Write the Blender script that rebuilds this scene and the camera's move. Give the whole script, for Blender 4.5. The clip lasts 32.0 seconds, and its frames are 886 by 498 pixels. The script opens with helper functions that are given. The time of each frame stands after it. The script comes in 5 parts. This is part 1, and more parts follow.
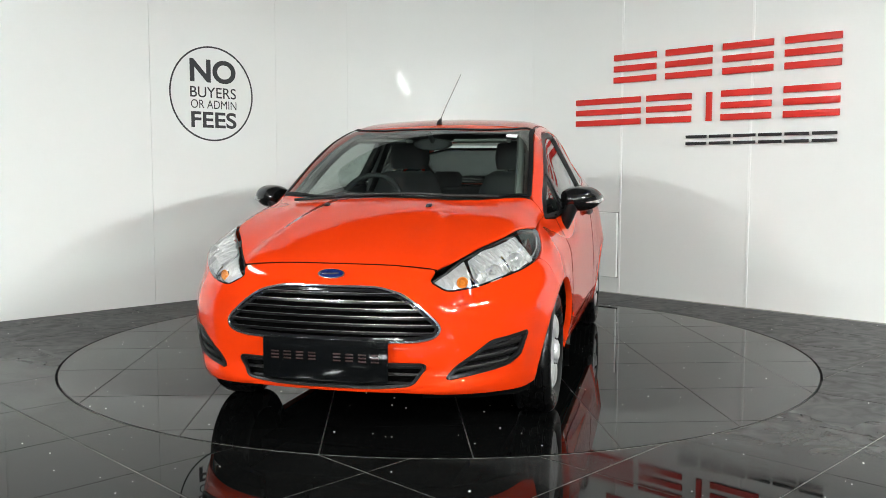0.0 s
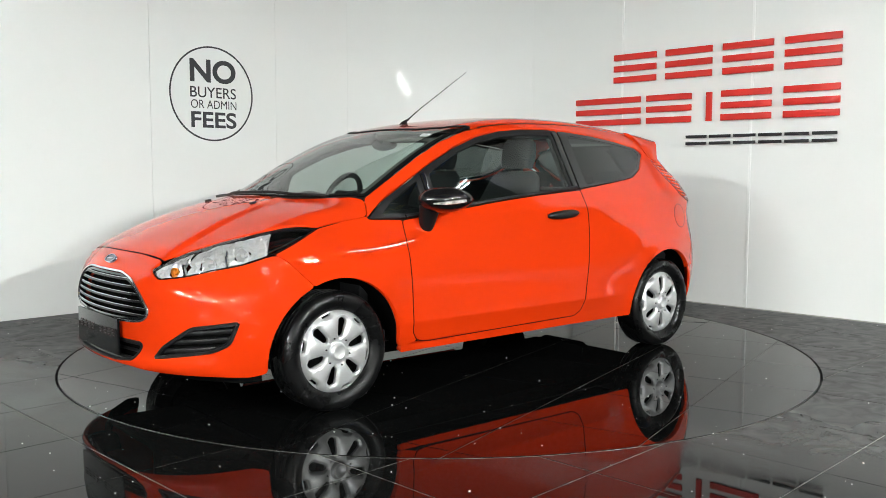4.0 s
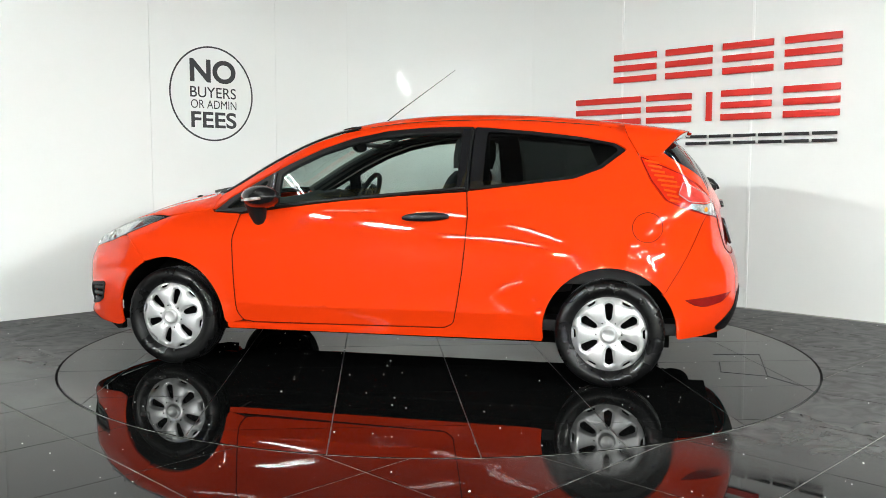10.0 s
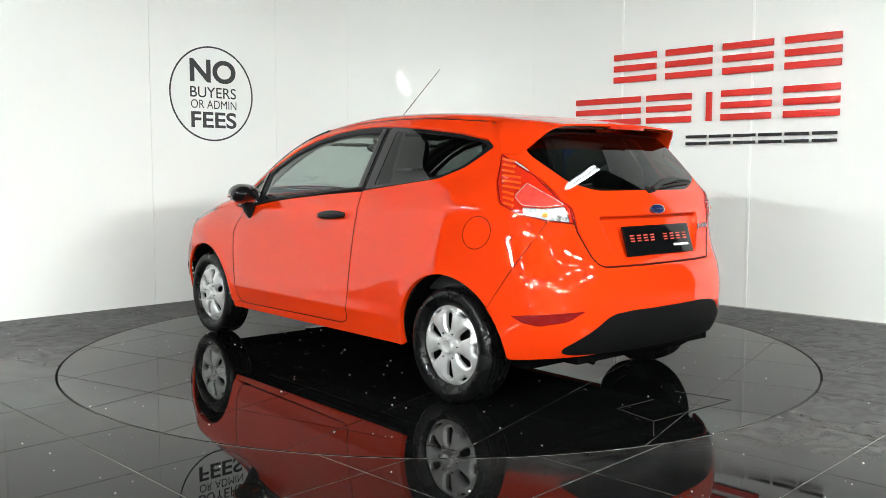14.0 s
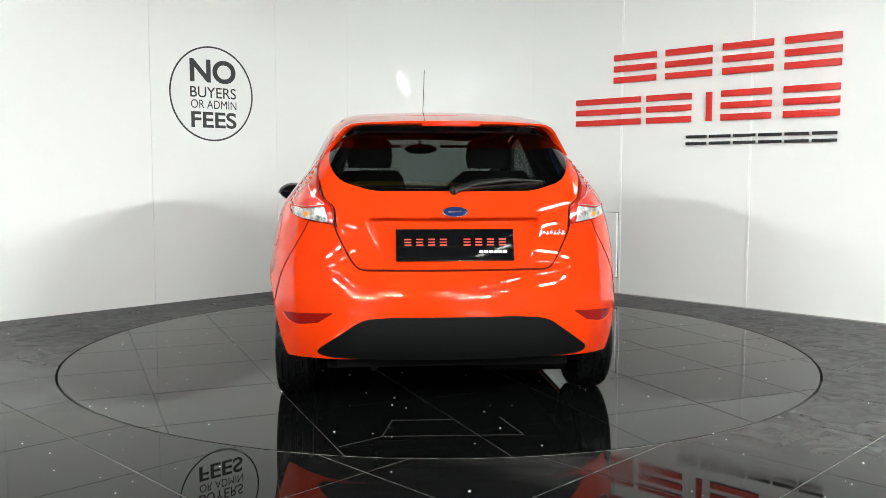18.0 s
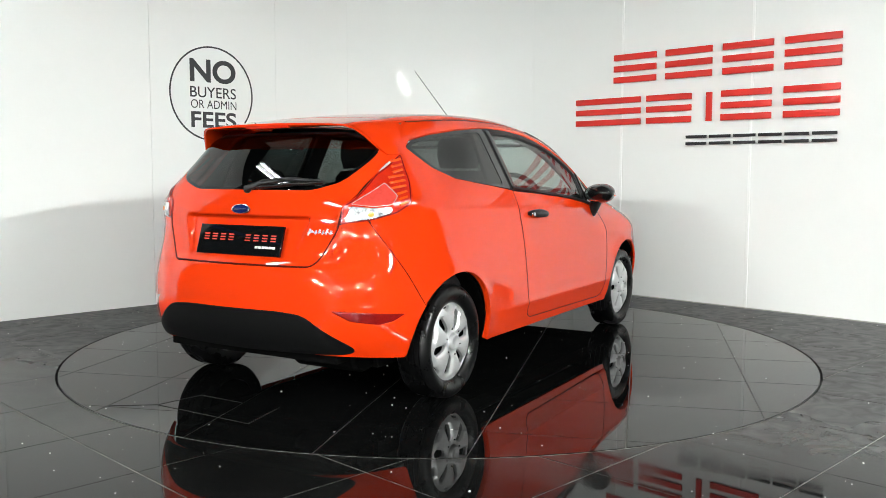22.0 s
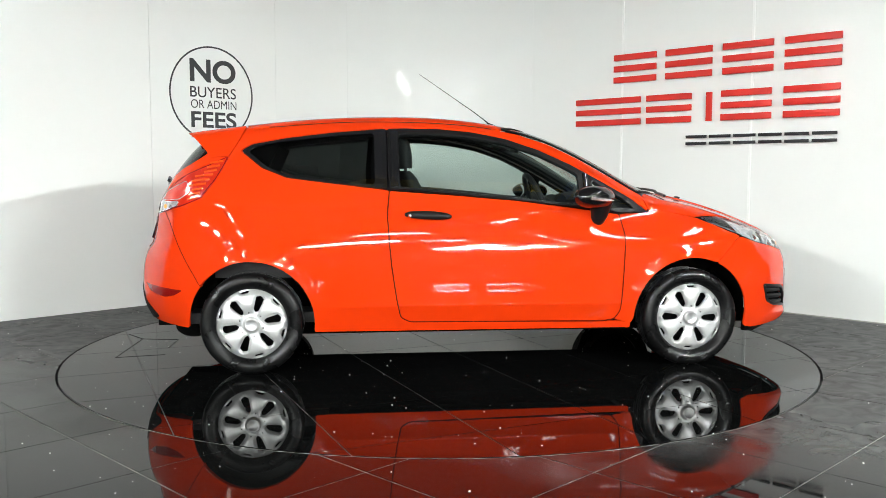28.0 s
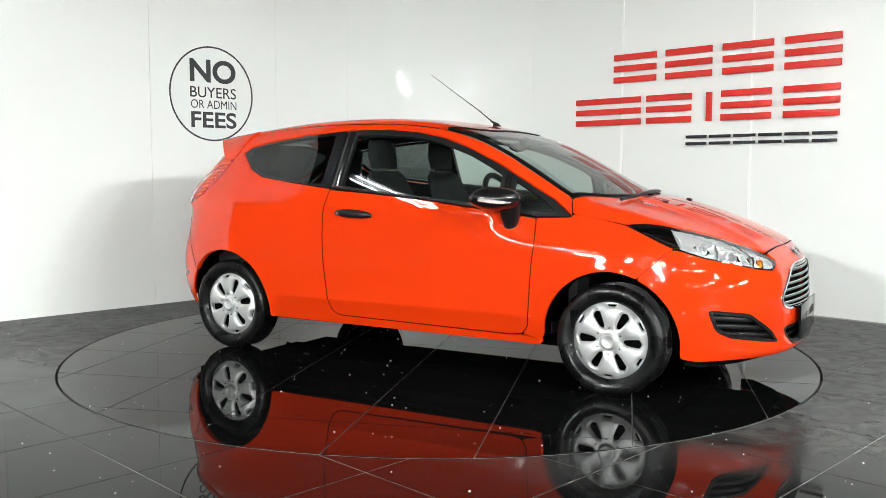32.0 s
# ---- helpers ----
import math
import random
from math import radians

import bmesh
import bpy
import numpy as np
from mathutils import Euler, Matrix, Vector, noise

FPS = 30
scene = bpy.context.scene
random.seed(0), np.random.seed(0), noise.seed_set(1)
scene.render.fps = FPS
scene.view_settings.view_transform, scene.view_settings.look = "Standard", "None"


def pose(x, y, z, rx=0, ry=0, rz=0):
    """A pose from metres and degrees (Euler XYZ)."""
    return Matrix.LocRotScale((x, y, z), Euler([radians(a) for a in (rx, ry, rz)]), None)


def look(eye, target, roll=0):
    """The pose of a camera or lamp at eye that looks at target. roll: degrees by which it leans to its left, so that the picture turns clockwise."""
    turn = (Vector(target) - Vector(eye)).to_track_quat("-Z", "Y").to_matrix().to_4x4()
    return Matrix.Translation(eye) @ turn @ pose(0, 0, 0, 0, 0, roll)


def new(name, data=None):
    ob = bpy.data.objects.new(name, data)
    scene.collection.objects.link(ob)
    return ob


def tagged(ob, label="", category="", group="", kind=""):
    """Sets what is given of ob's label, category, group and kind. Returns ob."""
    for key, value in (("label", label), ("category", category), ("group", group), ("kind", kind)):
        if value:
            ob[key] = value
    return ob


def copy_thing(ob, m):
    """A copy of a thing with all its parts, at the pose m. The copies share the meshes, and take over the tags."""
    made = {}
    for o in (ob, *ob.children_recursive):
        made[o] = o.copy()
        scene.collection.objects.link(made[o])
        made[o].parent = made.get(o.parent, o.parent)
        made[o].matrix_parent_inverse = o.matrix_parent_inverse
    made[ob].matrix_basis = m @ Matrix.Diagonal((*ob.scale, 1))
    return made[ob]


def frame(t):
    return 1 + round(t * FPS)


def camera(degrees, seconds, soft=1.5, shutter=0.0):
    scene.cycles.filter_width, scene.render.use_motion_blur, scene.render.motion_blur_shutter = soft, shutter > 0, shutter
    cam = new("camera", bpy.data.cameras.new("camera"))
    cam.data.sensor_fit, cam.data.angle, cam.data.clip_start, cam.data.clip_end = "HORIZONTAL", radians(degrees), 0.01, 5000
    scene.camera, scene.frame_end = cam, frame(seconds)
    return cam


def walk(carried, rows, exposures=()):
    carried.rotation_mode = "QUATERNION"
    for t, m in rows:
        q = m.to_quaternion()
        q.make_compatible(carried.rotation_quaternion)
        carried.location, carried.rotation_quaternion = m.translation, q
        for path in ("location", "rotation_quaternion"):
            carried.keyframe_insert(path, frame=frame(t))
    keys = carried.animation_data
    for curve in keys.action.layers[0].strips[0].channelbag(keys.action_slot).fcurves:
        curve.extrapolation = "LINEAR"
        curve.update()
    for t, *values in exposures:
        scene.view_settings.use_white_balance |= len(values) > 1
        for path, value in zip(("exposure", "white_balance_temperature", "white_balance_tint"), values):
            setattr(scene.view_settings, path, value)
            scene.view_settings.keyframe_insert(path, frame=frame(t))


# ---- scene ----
cam = camera(53.32, 32.0, soft=.8)
EYE = Matrix.Translation((0, -5.618, 1.106)) @ pose(0, 0, 0, 90 - 4.904, 0, -.2136) @ pose(0, 0, 0, 0, 0, .09)
walk(cam, [(0, EYE), (32, EYE)], [(0, .0), (3, .0), (7, .07), (13, .19), (19, .16), (25, .16), (31, .2), (32, .2)])

# ---- light: a dim hall, lit by twin fluorescent tubes under a dark ceiling ----
world = bpy.data.worlds.new("hall")
scene.world = world
world.use_nodes = True
world.node_tree.nodes["Background"].inputs[0].default_value = (.9, .95, 1, 1)
world.node_tree.nodes["Background"].inputs[1].default_value = .02
TUBE_POWER = 180.0


# ---- materials ----
def mat(name, colour, rough=.5, metal=0, coat=0, grain=0, scale=40, bump=0, spread=.0, patch=3, spec=.5, trans=0, ior=1.45, emit=0, coat_rough=.03, rough_var=0):
    """A principled surface with fine grain, slower patches of tone and relief."""
    m = bpy.data.materials.new(name)
    m.use_nodes = True
    n, l = m.node_tree.nodes, m.node_tree.links
    b = n["Principled BSDF"]
    b.inputs["Base Color"].default_value = (*colour, 1)
    b.inputs["Roughness"].default_value = rough
    b.inputs["Metallic"].default_value = metal
    b.inputs["Coat Weight"].default_value = coat
    b.inputs["Coat Roughness"].default_value = coat_rough
    b.inputs["Specular IOR Level"].default_value = spec
    b.inputs["Transmission Weight"].default_value = trans
    b.inputs["IOR"].default_value = ior
    if emit:
        b.inputs["Emission Color"].default_value = (*colour, 1)
        b.inputs["Emission Strength"].default_value = emit
    if grain or bump or spread or rough_var:
        co = n.new("ShaderNodeTexCoord")
        fine, slow = n.new("ShaderNodeTexNoise"), n.new("ShaderNodeTexNoise")
        fine.inputs["Scale"].default_value, slow.inputs["Scale"].default_value = scale, patch
        fine.inputs["Detail"].default_value, slow.inputs["Detail"].default_value = 4, 5
        for t in (fine, slow):
            l.new(co.outputs["Object"], t.inputs["Vector"])
        mix = n.new("ShaderNodeMath")
        mix.operation = "MULTIPLY_ADD"
        l.new(fine.outputs["Fac"], mix.inputs[0])
        mix.inputs[1].default_value = grain
        both = n.new("ShaderNodeMath")
        both.operation = "MULTIPLY_ADD"
        l.new(slow.outputs["Fac"], both.inputs[0])
        both.inputs[1].default_value = spread
        l.new(mix.outputs[0], both.inputs[2])
        mix.inputs[2].default_value = 1 - grain / 2 - spread / 2
        tone = n.new("ShaderNodeMix")
        tone.data_type, tone.blend_type = "RGBA", "MULTIPLY"
        tone.inputs["Factor"].default_value = 1
        tone.inputs["A"].default_value = (*colour, 1)
        l.new(both.outputs[0], tone.inputs["B"])
        l.new(tone.outputs["Result"], b.inputs["Base Color"])
        if rough_var:
            ramp = n.new("ShaderNodeMapRange")
            ramp.inputs["From Min"].default_value, ramp.inputs["From Max"].default_value = .35, .65
            ramp.inputs["To Min"].default_value, ramp.inputs["To Max"].default_value = max(rough - rough_var, .01), rough + rough_var
            l.new(slow.outputs["Fac"], ramp.inputs["Value"])
            l.new(ramp.outputs["Result"], b.inputs["Roughness"])
        if bump:
            bp = n.new("ShaderNodeBump")
            bp.inputs["Strength"].default_value, bp.inputs["Distance"].default_value = bump, .002
            l.new(fine.outputs["Fac"], bp.inputs["Height"])
            l.new(bp.outputs["Normal"], b.inputs["Normal"])
    return m


PAINT = mat("red_paint", (.62, .033, .0035), .6, 0, 1.0, .05, 900, 0, .03, 2, .0, coat_rough=.028)
BLACK = mat("black_plastic", (.006, .006, .0065), .42, spec=.32, grain=.4, scale=600, bump=.25, spread=.2, patch=6)
SLAT = mat("slat_black", (.0035, .0035, .004), .22, 0, .12, spec=.25, spread=.2)
SHELL = mat("satin_black_shell", (.006, .006, .0065), .2, 0, .35, spec=.4, spread=.2)
GLOSS = mat("gloss_black", (.008, .008, .009), .12, 0, .6, spread=.2)
RUBBER = mat("tyre_rubber", (.0035, .0035, .0037), .3, grain=.3, scale=120, bump=.3, spread=.35, patch=8, spec=.28, rough_var=.1)
COVER = mat("silver_plastic", (.56, .56, .565), .34, .55, 0, grain=.05, scale=300, spread=.06)
CHROME = mat("chrome", (.85, .86, .88), .14, 1, spread=.06)
MATT = mat("matt_black_plastic", (.004, .004, .0042), .5, grain=.4, scale=500, bump=.3, spread=.2, patch=6, spec=.10)
SEAM = mat("dark_red_seam", (.075, .004, .0015), .8, spread=.3, spec=.1)
LINER = mat("dark_liner", (.0025, .0025, .0025), .9, grain=.3, scale=80, spread=.3, spec=.03)
CABIN = mat("cabin_trim", (.016, .016, .018), .6, grain=.3, scale=300, bump=.3, spread=.2)
CLOTH = mat("seat_cloth", (.02, .02, .022), .9, grain=.5, scale=500, bump=.4, spread=.2)
PILLAR_TRIM = mat("grey_pillar_trim", (.13, .13, .125), .8, grain=.1, scale=300, spread=.05)
DARK_LENS = mat("dark_red_lens", (.18, .005, .004), .15, 0, .3, grain=.3, scale=90, spread=.3, patch=20)
HEADLINER = mat("pale_headliner", (.13, .13, .125), .9, grain=.1, scale=300, spread=.05)
BLUE = mat("badge_blue", (.006, .014, .075), .2, 0, .8, spread=.1)
WHITE = mat("wall_white", (.78, .79, .78), .045, 0, 0, .012, 60, 0, .03, .35, .06, rough_var=.015)
JOINT = mat("joint_white", (.86, .87, .86), .35, spread=.03)
SIGN_RED = mat("sign_red", (.62, .02, .012), .4, spread=.08)
SIGN_BLACK = mat("sign_black", (.012, .012, .014), .45, spread=.1)
DECAL = mat("decal_grey", (.035, .036, .04), .5, spread=.08)
SPECK = mat("dust_white", (.8, .8, .78), .7, spread=.2)
PLATE = mat("plate_black", (.003, .0034, .0038), .08, 0, 0, spec=.3, grain=.3, scale=200, spread=.5, patch=14)
PLATE_RED = mat("plate_red", (.6, .05, .03), .4, spread=.1)
PLATE_DIM = mat("plate_dim_red", (.02, .004, .0035), .4, spread=.2)
PLATE_WHITE = mat("plate_white", (.75, .75, .75), .4, spread=.1)
CEIL = mat("ceiling_dark", (.10, .102, .105), .8, grain=.2, scale=5, spread=.3, patch=.5)
BACK = mat("hall_grey", (.014, .0145, .0155), .7, grain=.1, scale=5, spread=.3, patch=.6)
STEEL = mat("steel_grey", (.3, .31, .32), .4, .8, spread=.2)
YELLOW = mat("steel_yellow", (.55, .36, .02), .5, spread=.2)
BLUE_STEEL = mat("steel_blue", (.02, .08, .4), .5, spread=.2)
TUBE = mat("tube_glow", (.955, 1, .965), .5, emit=TUBE_POWER * .5)
TUBE_WIDE = mat("bright_tube_glow", (.955, 1, .965), .5, emit=TUBE_POWER * 7.6)
TUBE_HIGH = mat("high_tube_glow", (.955, 1, .965), .5, emit=TUBE_POWER * 5.8)
AMBER = mat("amber_lens", (.75, .25, .03), .1, 0, .6, spread=.2)
RED_LENS = mat("red_lens", (.48, .018, .005), .12, 0, 1, grain=.3, scale=90, spread=.3, patch=20)
PINK_LENS = mat("pink_red_lens", (.55, .05, .038), .15, 0, 1, grain=.4, scale=90, spread=.6, patch=30)
ORANGE_LENS = mat("orange_lens", (.75, .07, .006), .12, 0, 1, grain=.35, scale=80, spread=.4, patch=16)
CLEAR_LENS = mat("clear_lens", (.52, .50, .49), .14, .4, 1, grain=1.4, scale=110, spread=2.6, patch=38)
REFLECTOR = mat("lamp_reflector", (.95, .95, .96), .09, .62, .3, grain=.15, scale=130, spread=.3, patch=45)


def glass(name, colour, clear):
    """A thin pane: tinted see-through under a mirror coat."""
    m = bpy.data.materials.new(name)
    m.use_nodes = True
    n, l = m.node_tree.nodes, m.node_tree.links
    n.remove(n["Principled BSDF"])
    see, gloss, mix, face, power, fres = (n.new("ShaderNode" + k) for k in ("BsdfTransparent", "BsdfGlossy", "MixShader", "LayerWeight", "Math", "MapRange"))
    see.inputs["Color"].default_value = (*[c * clear for c in colour], 1)
    gloss.inputs["Roughness"].default_value = .01
    face.inputs["Blend"].default_value = .5
    power.operation = "POWER"
    power.inputs[1].default_value = 3.7
    fres.inputs["To Min"].default_value = .07
    l.new(face.outputs["Facing"], power.inputs[0])
    l.new(power.outputs[0], fres.inputs["Value"])
    l.new(fres.outputs[0], mix.inputs[0])
    l.new(see.outputs[0], mix.inputs[1])
    l.new(gloss.outputs[0], mix.inputs[2])
    l.new(mix.outputs[0], n["Material Output"].inputs["Surface"])
    return m


GLASS = glass("window_glass", (.9, 1, .96), .80)
PRIVACY = glass("tinted_glass", (.9, 1, .97), .15)
LENS = glass("lamp_glass", (1, 1, 1), .93)


def floor_mat(name, colour, rough, rough_var, mottled, spec):
    return mat(name, colour, rough, 0, 0, .25, 30, 0, mottled, 1.7, .5, rough_var=rough_var, ior=spec)


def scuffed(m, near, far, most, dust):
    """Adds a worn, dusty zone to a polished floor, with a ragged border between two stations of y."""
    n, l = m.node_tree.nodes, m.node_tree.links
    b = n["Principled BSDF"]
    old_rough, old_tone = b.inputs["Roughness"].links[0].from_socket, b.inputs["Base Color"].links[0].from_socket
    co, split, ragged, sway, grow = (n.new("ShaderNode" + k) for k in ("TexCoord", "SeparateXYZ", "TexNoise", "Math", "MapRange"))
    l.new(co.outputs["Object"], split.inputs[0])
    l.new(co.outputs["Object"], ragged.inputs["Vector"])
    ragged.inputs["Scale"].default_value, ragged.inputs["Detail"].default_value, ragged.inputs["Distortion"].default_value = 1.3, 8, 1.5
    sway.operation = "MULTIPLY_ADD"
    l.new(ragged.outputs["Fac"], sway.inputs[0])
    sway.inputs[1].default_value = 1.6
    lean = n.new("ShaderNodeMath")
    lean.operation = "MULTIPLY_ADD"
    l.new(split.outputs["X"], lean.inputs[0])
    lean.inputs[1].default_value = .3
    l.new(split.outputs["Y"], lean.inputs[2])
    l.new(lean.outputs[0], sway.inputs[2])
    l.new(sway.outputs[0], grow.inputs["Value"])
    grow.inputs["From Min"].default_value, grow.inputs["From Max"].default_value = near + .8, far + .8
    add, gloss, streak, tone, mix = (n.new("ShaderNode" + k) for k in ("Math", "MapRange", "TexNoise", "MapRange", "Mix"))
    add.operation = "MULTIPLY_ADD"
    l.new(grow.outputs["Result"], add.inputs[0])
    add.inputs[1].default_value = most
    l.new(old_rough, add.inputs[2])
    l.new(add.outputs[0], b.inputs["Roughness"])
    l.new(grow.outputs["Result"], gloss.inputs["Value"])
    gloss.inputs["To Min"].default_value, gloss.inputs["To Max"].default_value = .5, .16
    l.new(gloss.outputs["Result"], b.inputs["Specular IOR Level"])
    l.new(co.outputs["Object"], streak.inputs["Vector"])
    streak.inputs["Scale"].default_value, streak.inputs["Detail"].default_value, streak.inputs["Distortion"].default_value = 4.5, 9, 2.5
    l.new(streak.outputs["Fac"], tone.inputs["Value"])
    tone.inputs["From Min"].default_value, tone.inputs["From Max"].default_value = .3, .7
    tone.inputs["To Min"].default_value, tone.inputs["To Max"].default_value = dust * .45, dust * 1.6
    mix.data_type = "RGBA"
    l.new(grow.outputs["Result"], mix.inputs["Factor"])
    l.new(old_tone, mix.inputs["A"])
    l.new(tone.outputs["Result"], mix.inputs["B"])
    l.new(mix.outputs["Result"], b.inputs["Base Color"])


DISC = floor_mat("polished_tile", (.0035, .0037, .0037), .015, .007, .4, 1.25)
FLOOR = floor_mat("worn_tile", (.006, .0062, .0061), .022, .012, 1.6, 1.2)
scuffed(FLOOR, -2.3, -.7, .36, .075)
GROUT_DARK = mat("dark_joint", (.006, .006, .006), .7, spread=.2)
GROUT_DISC = mat("disc_joint", (.13, .127, .12), .6, grain=.3, scale=60, spread=.5, patch=6)
GROUT = mat("pale_joint", (.30, .295, .275), .7, grain=.3, scale=60, spread=.5, patch=6)


# ---- small builders ----
def finish(name, verts, faces, material, parent=None, label="", smooth=True, normals=None, angle=35):
    me = bpy.data.meshes.new(name)
    me.from_pydata([tuple(map(float, v)) for v in verts], [], [tuple(map(int, f)) for f in faces])
    me.materials.append(material)
    if smooth:
        me.shade_smooth()
        if normals is None and angle < 180:
            me.set_sharp_from_angle(angle=radians(angle))
    if normals is not None:
        me.normals_split_custom_set_from_vertices([tuple(map(float, v)) for v in normals])
    ob = new(name, me)
    if parent is not None:
        ob.parent = parent
    if label:
        tagged(ob, label)
    return ob


def part(name, bm, material, parent, label="", smooth=True, angle=35):
    me = bpy.data.meshes.new(name)
    bmesh.ops.recalc_face_normals(bm, faces=bm.faces)
    bm.to_mesh(me)
    bm.free()
    me.materials.append(material)
    if smooth:
        me.shade_smooth()
        me.set_sharp_from_angle(angle=radians(angle))
    ob = new(name, me)
    ob.parent = parent
    if label:
        tagged(ob, label)
    return ob


def box(bm, size, m, bevel=0.0):
    made = bmesh.ops.create_cube(bm, size=1)["verts"]
    bmesh.ops.transform(bm, matrix=m @ Matrix.Diagonal((*size, 1)), verts=made)
    if bevel:
        edges = list({e for v in made for e in v.link_edges})
        bmesh.ops.bevel(bm, geom=edges, offset=bevel, segments=2, affect="EDGES", profile=.6)
    return bm


def boxed(name, size, m, material, parent, label="", bevel=.004):
    return part(name, box(bmesh.new(), size, m, bevel), material, parent, label)


def lathe(name, profile, material, parent, m, steps=48, label="", angle=35):
    """Turns (radius, height) pairs round the local y axis of m."""
    v, f, n = [], [], len(profile)
    for i in range(steps):
        a = 2 * math.pi * i / steps
        v += [m @ Vector((r * math.cos(a), h, r * math.sin(a))) for r, h in profile]
    for i in range(steps):
        j = (i + 1) % steps
        f += [(i * n + k, j * n + k, j * n + k + 1, i * n + k + 1) for k in range(n - 1)]
    bm = bmesh.new()
    vs = [bm.verts.new(p) for p in v]
    for q in f:
        bm.faces.new([vs[k] for k in q])
    bmesh.ops.remove_doubles(bm, verts=bm.verts, dist=1e-5)
    return part(name, bm, material, parent, label, angle=angle)


def sweep(name, path, up, width, height, material, parent=None, label="", closed=False, round_=False):
    """A bar along a path; up gives the side that height rises to, per point."""
    p, u = np.asarray(path, float), np.broadcast_to(np.asarray(up, float), np.shape(path))
    w = np.broadcast_to(np.asarray(width, float), (len(p),))
    if closed:
        t = np.roll(p, -1, 0) - np.roll(p, 1, 0)
    else:
        t = np.gradient(p, axis=0)
    t = t / np.linalg.norm(t, axis=1, keepdims=True)
    s = np.cross(t, u)
    s = s / np.linalg.norm(s, axis=1, keepdims=True)
    u = np.cross(s, t)
    if round_:
        ring = [(math.cos(a), math.sin(a)) for a in np.arange(8) * math.pi / 4]
    else:
        ring = [(-1, -.6), (-.75, -1), (.75, -1), (1, -.6), (1, .6), (.75, 1), (-.75, 1), (-1, .6)]
    v = [p[i] + s[i] * a * w[i] / 2 + u[i] * b * height / 2 for i in range(len(p)) for a, b in ring]
    k, f = len(ring), []
    for i in range(len(p) - (0 if closed else 1)):
        j = (i + 1) % len(p)
        f += [(i * k + a, i * k + (a + 1) % k, j * k + (a + 1) % k, j * k + a) for a in range(k)]
    if not closed:
        f += [tuple(range(k))[::-1], tuple(range(len(v) - k, len(v)))]
    return finish(name, v, f, material, parent, label, angle=50)


# ---- the hall: two panelled walls meet in a round corner behind the turntable ----
K, CORNER, HIGH, HALL = 4.17, 1.3, 4.4, 5.6
R2 = math.sqrt(.5)


def on_wall(side, s, out=0.0):
    """A place in plan on a straight wall: s runs to the right along it, out is the distance in front of it."""
    d = K * R2 - out
    return (d * R2 + s * R2, d * R2 - s * R2) if side > 0 else (-d * R2 + s * R2, d * R2 + s * R2)


def standing(name, path, z0, z1, thick, material, parent=None, label=""):
    """A wall sheet along a plan path, thick away from the room."""
    p = np.array(path, float)
    t = np.gradient(p, axis=0)
    t = t / np.linalg.norm(t, axis=1, keepdims=True)
    n = np.stack([-t[:, 1], t[:, 0]], 1) * thick
    v, f = [], []
    for i in range(len(p)):
        a, b = p[i], p[i] + n[i]
        v += [(*a, z0), (*a, z1), (*b, z1), (*b, z0)]
    for i in range(len(p) - 1):
        k = i * 4
        f += [(k + j, k + 4 + j, k + 4 + (j + 1) % 4, k + (j + 1) % 4) for j in range(4)]
    f += [(0, 1, 2, 3), (len(v) - 1, len(v) - 2, len(v) - 3, len(v) - 4)]
    bm = bmesh.new()
    vs = [bm.verts.new(q) for q in v]
    for q in f:
        bm.faces.new([vs[k] for k in q])
    return part(name, bm, material, parent, label)


bend = CORNER - K * R2  # where the straight walls begin, along s, on the right-hand wall
SEAMS = {1: (-1.84, -.60, .64, 1.88, 3.3), -1: (-.80, .44, 1.68, 2.92, 4.25)}
for side, name in ((1, "wall_right"), (-1, "wall_left")):
    ends = [on_wall(side, side * (bend + .0), -.02), on_wall(side, side * SEAMS[side][-1], -.02)]
    base = standing(name, ends if side > 0 else ends[::-1], 0, HIGH, .12, WHITE)
    tagged(base, "glossy white panelled showroom wall", kind="structure")
    cuts = [q for q in SEAMS[side] if q > bend]
    cuts = [bend] + cuts
    for a, b in zip(cuts, cuts[1:]):
        a, b = a + .0012, b - .0012
        ends = [on_wall(side, side * a), on_wall(side, side * b)]
        standing("wall_panel", ends if side > 0 else ends[::-1], .0, HIGH, .016, WHITE, base)
    for q in cuts[1:-1] if side > 0 else ():
        x, y = on_wall(side, side * q, .002)
        boxed("joint_strip", (.022, .006, HIGH), pose(x, y, HIGH / 2, 0, 0, -45 * side), JOINT, base, bevel=.002)
corner_path = [(CORNER * math.cos(a), K - CORNER * math.sqrt(2) + CORNER * math.sin(a)) for a in np.radians(np.linspace(135, 45, 33))]
tagged(standing("wall_corner", corner_path, 0, HIGH, .14, WHITE), "rounded glossy white corner panel of the showroom wall", kind="structure")

# the low flush hatch in the right-hand wall
hx, hy = on_wall(1, -.85, .022)
hatch = boxed("wall_hatch", (.475, .03, .6), pose(hx, hy, .447, 0, 0, -45), WHITE, None, bevel=.003)
# a slightly larger dark sheet stands in for the shadow along the hatch's edges
boxed("seal", (.483, .006, .608), pose(*on_wall(1, -.852, .004), .446, 0, 0, -45), GROUT_DARK, hatch, "dark sheet behind the hatch, as the shadow line round its edge", .001)
tagged(hatch, "flush white access hatch low in the wall", "hatch")

# the dark hall around
hall = standing("wall_hall", [(13, 7), (13, -35), (-13, -35), (-13, 7), (13, 7.01)], 0, HALL, -.2, BACK)
tagged(hall, "plain dark wall of the surrounding hall", kind="structure")
tagged(boxed("ceiling", (27, 43, .1), pose(0, -14, HALL + .05), CEIL, None, bevel=0), "dark hall ceiling", kind="structure")

# ---- floor: square tiles laid at 45 degrees around the turntable ----
DISC_R = 2.26
TILE = .6


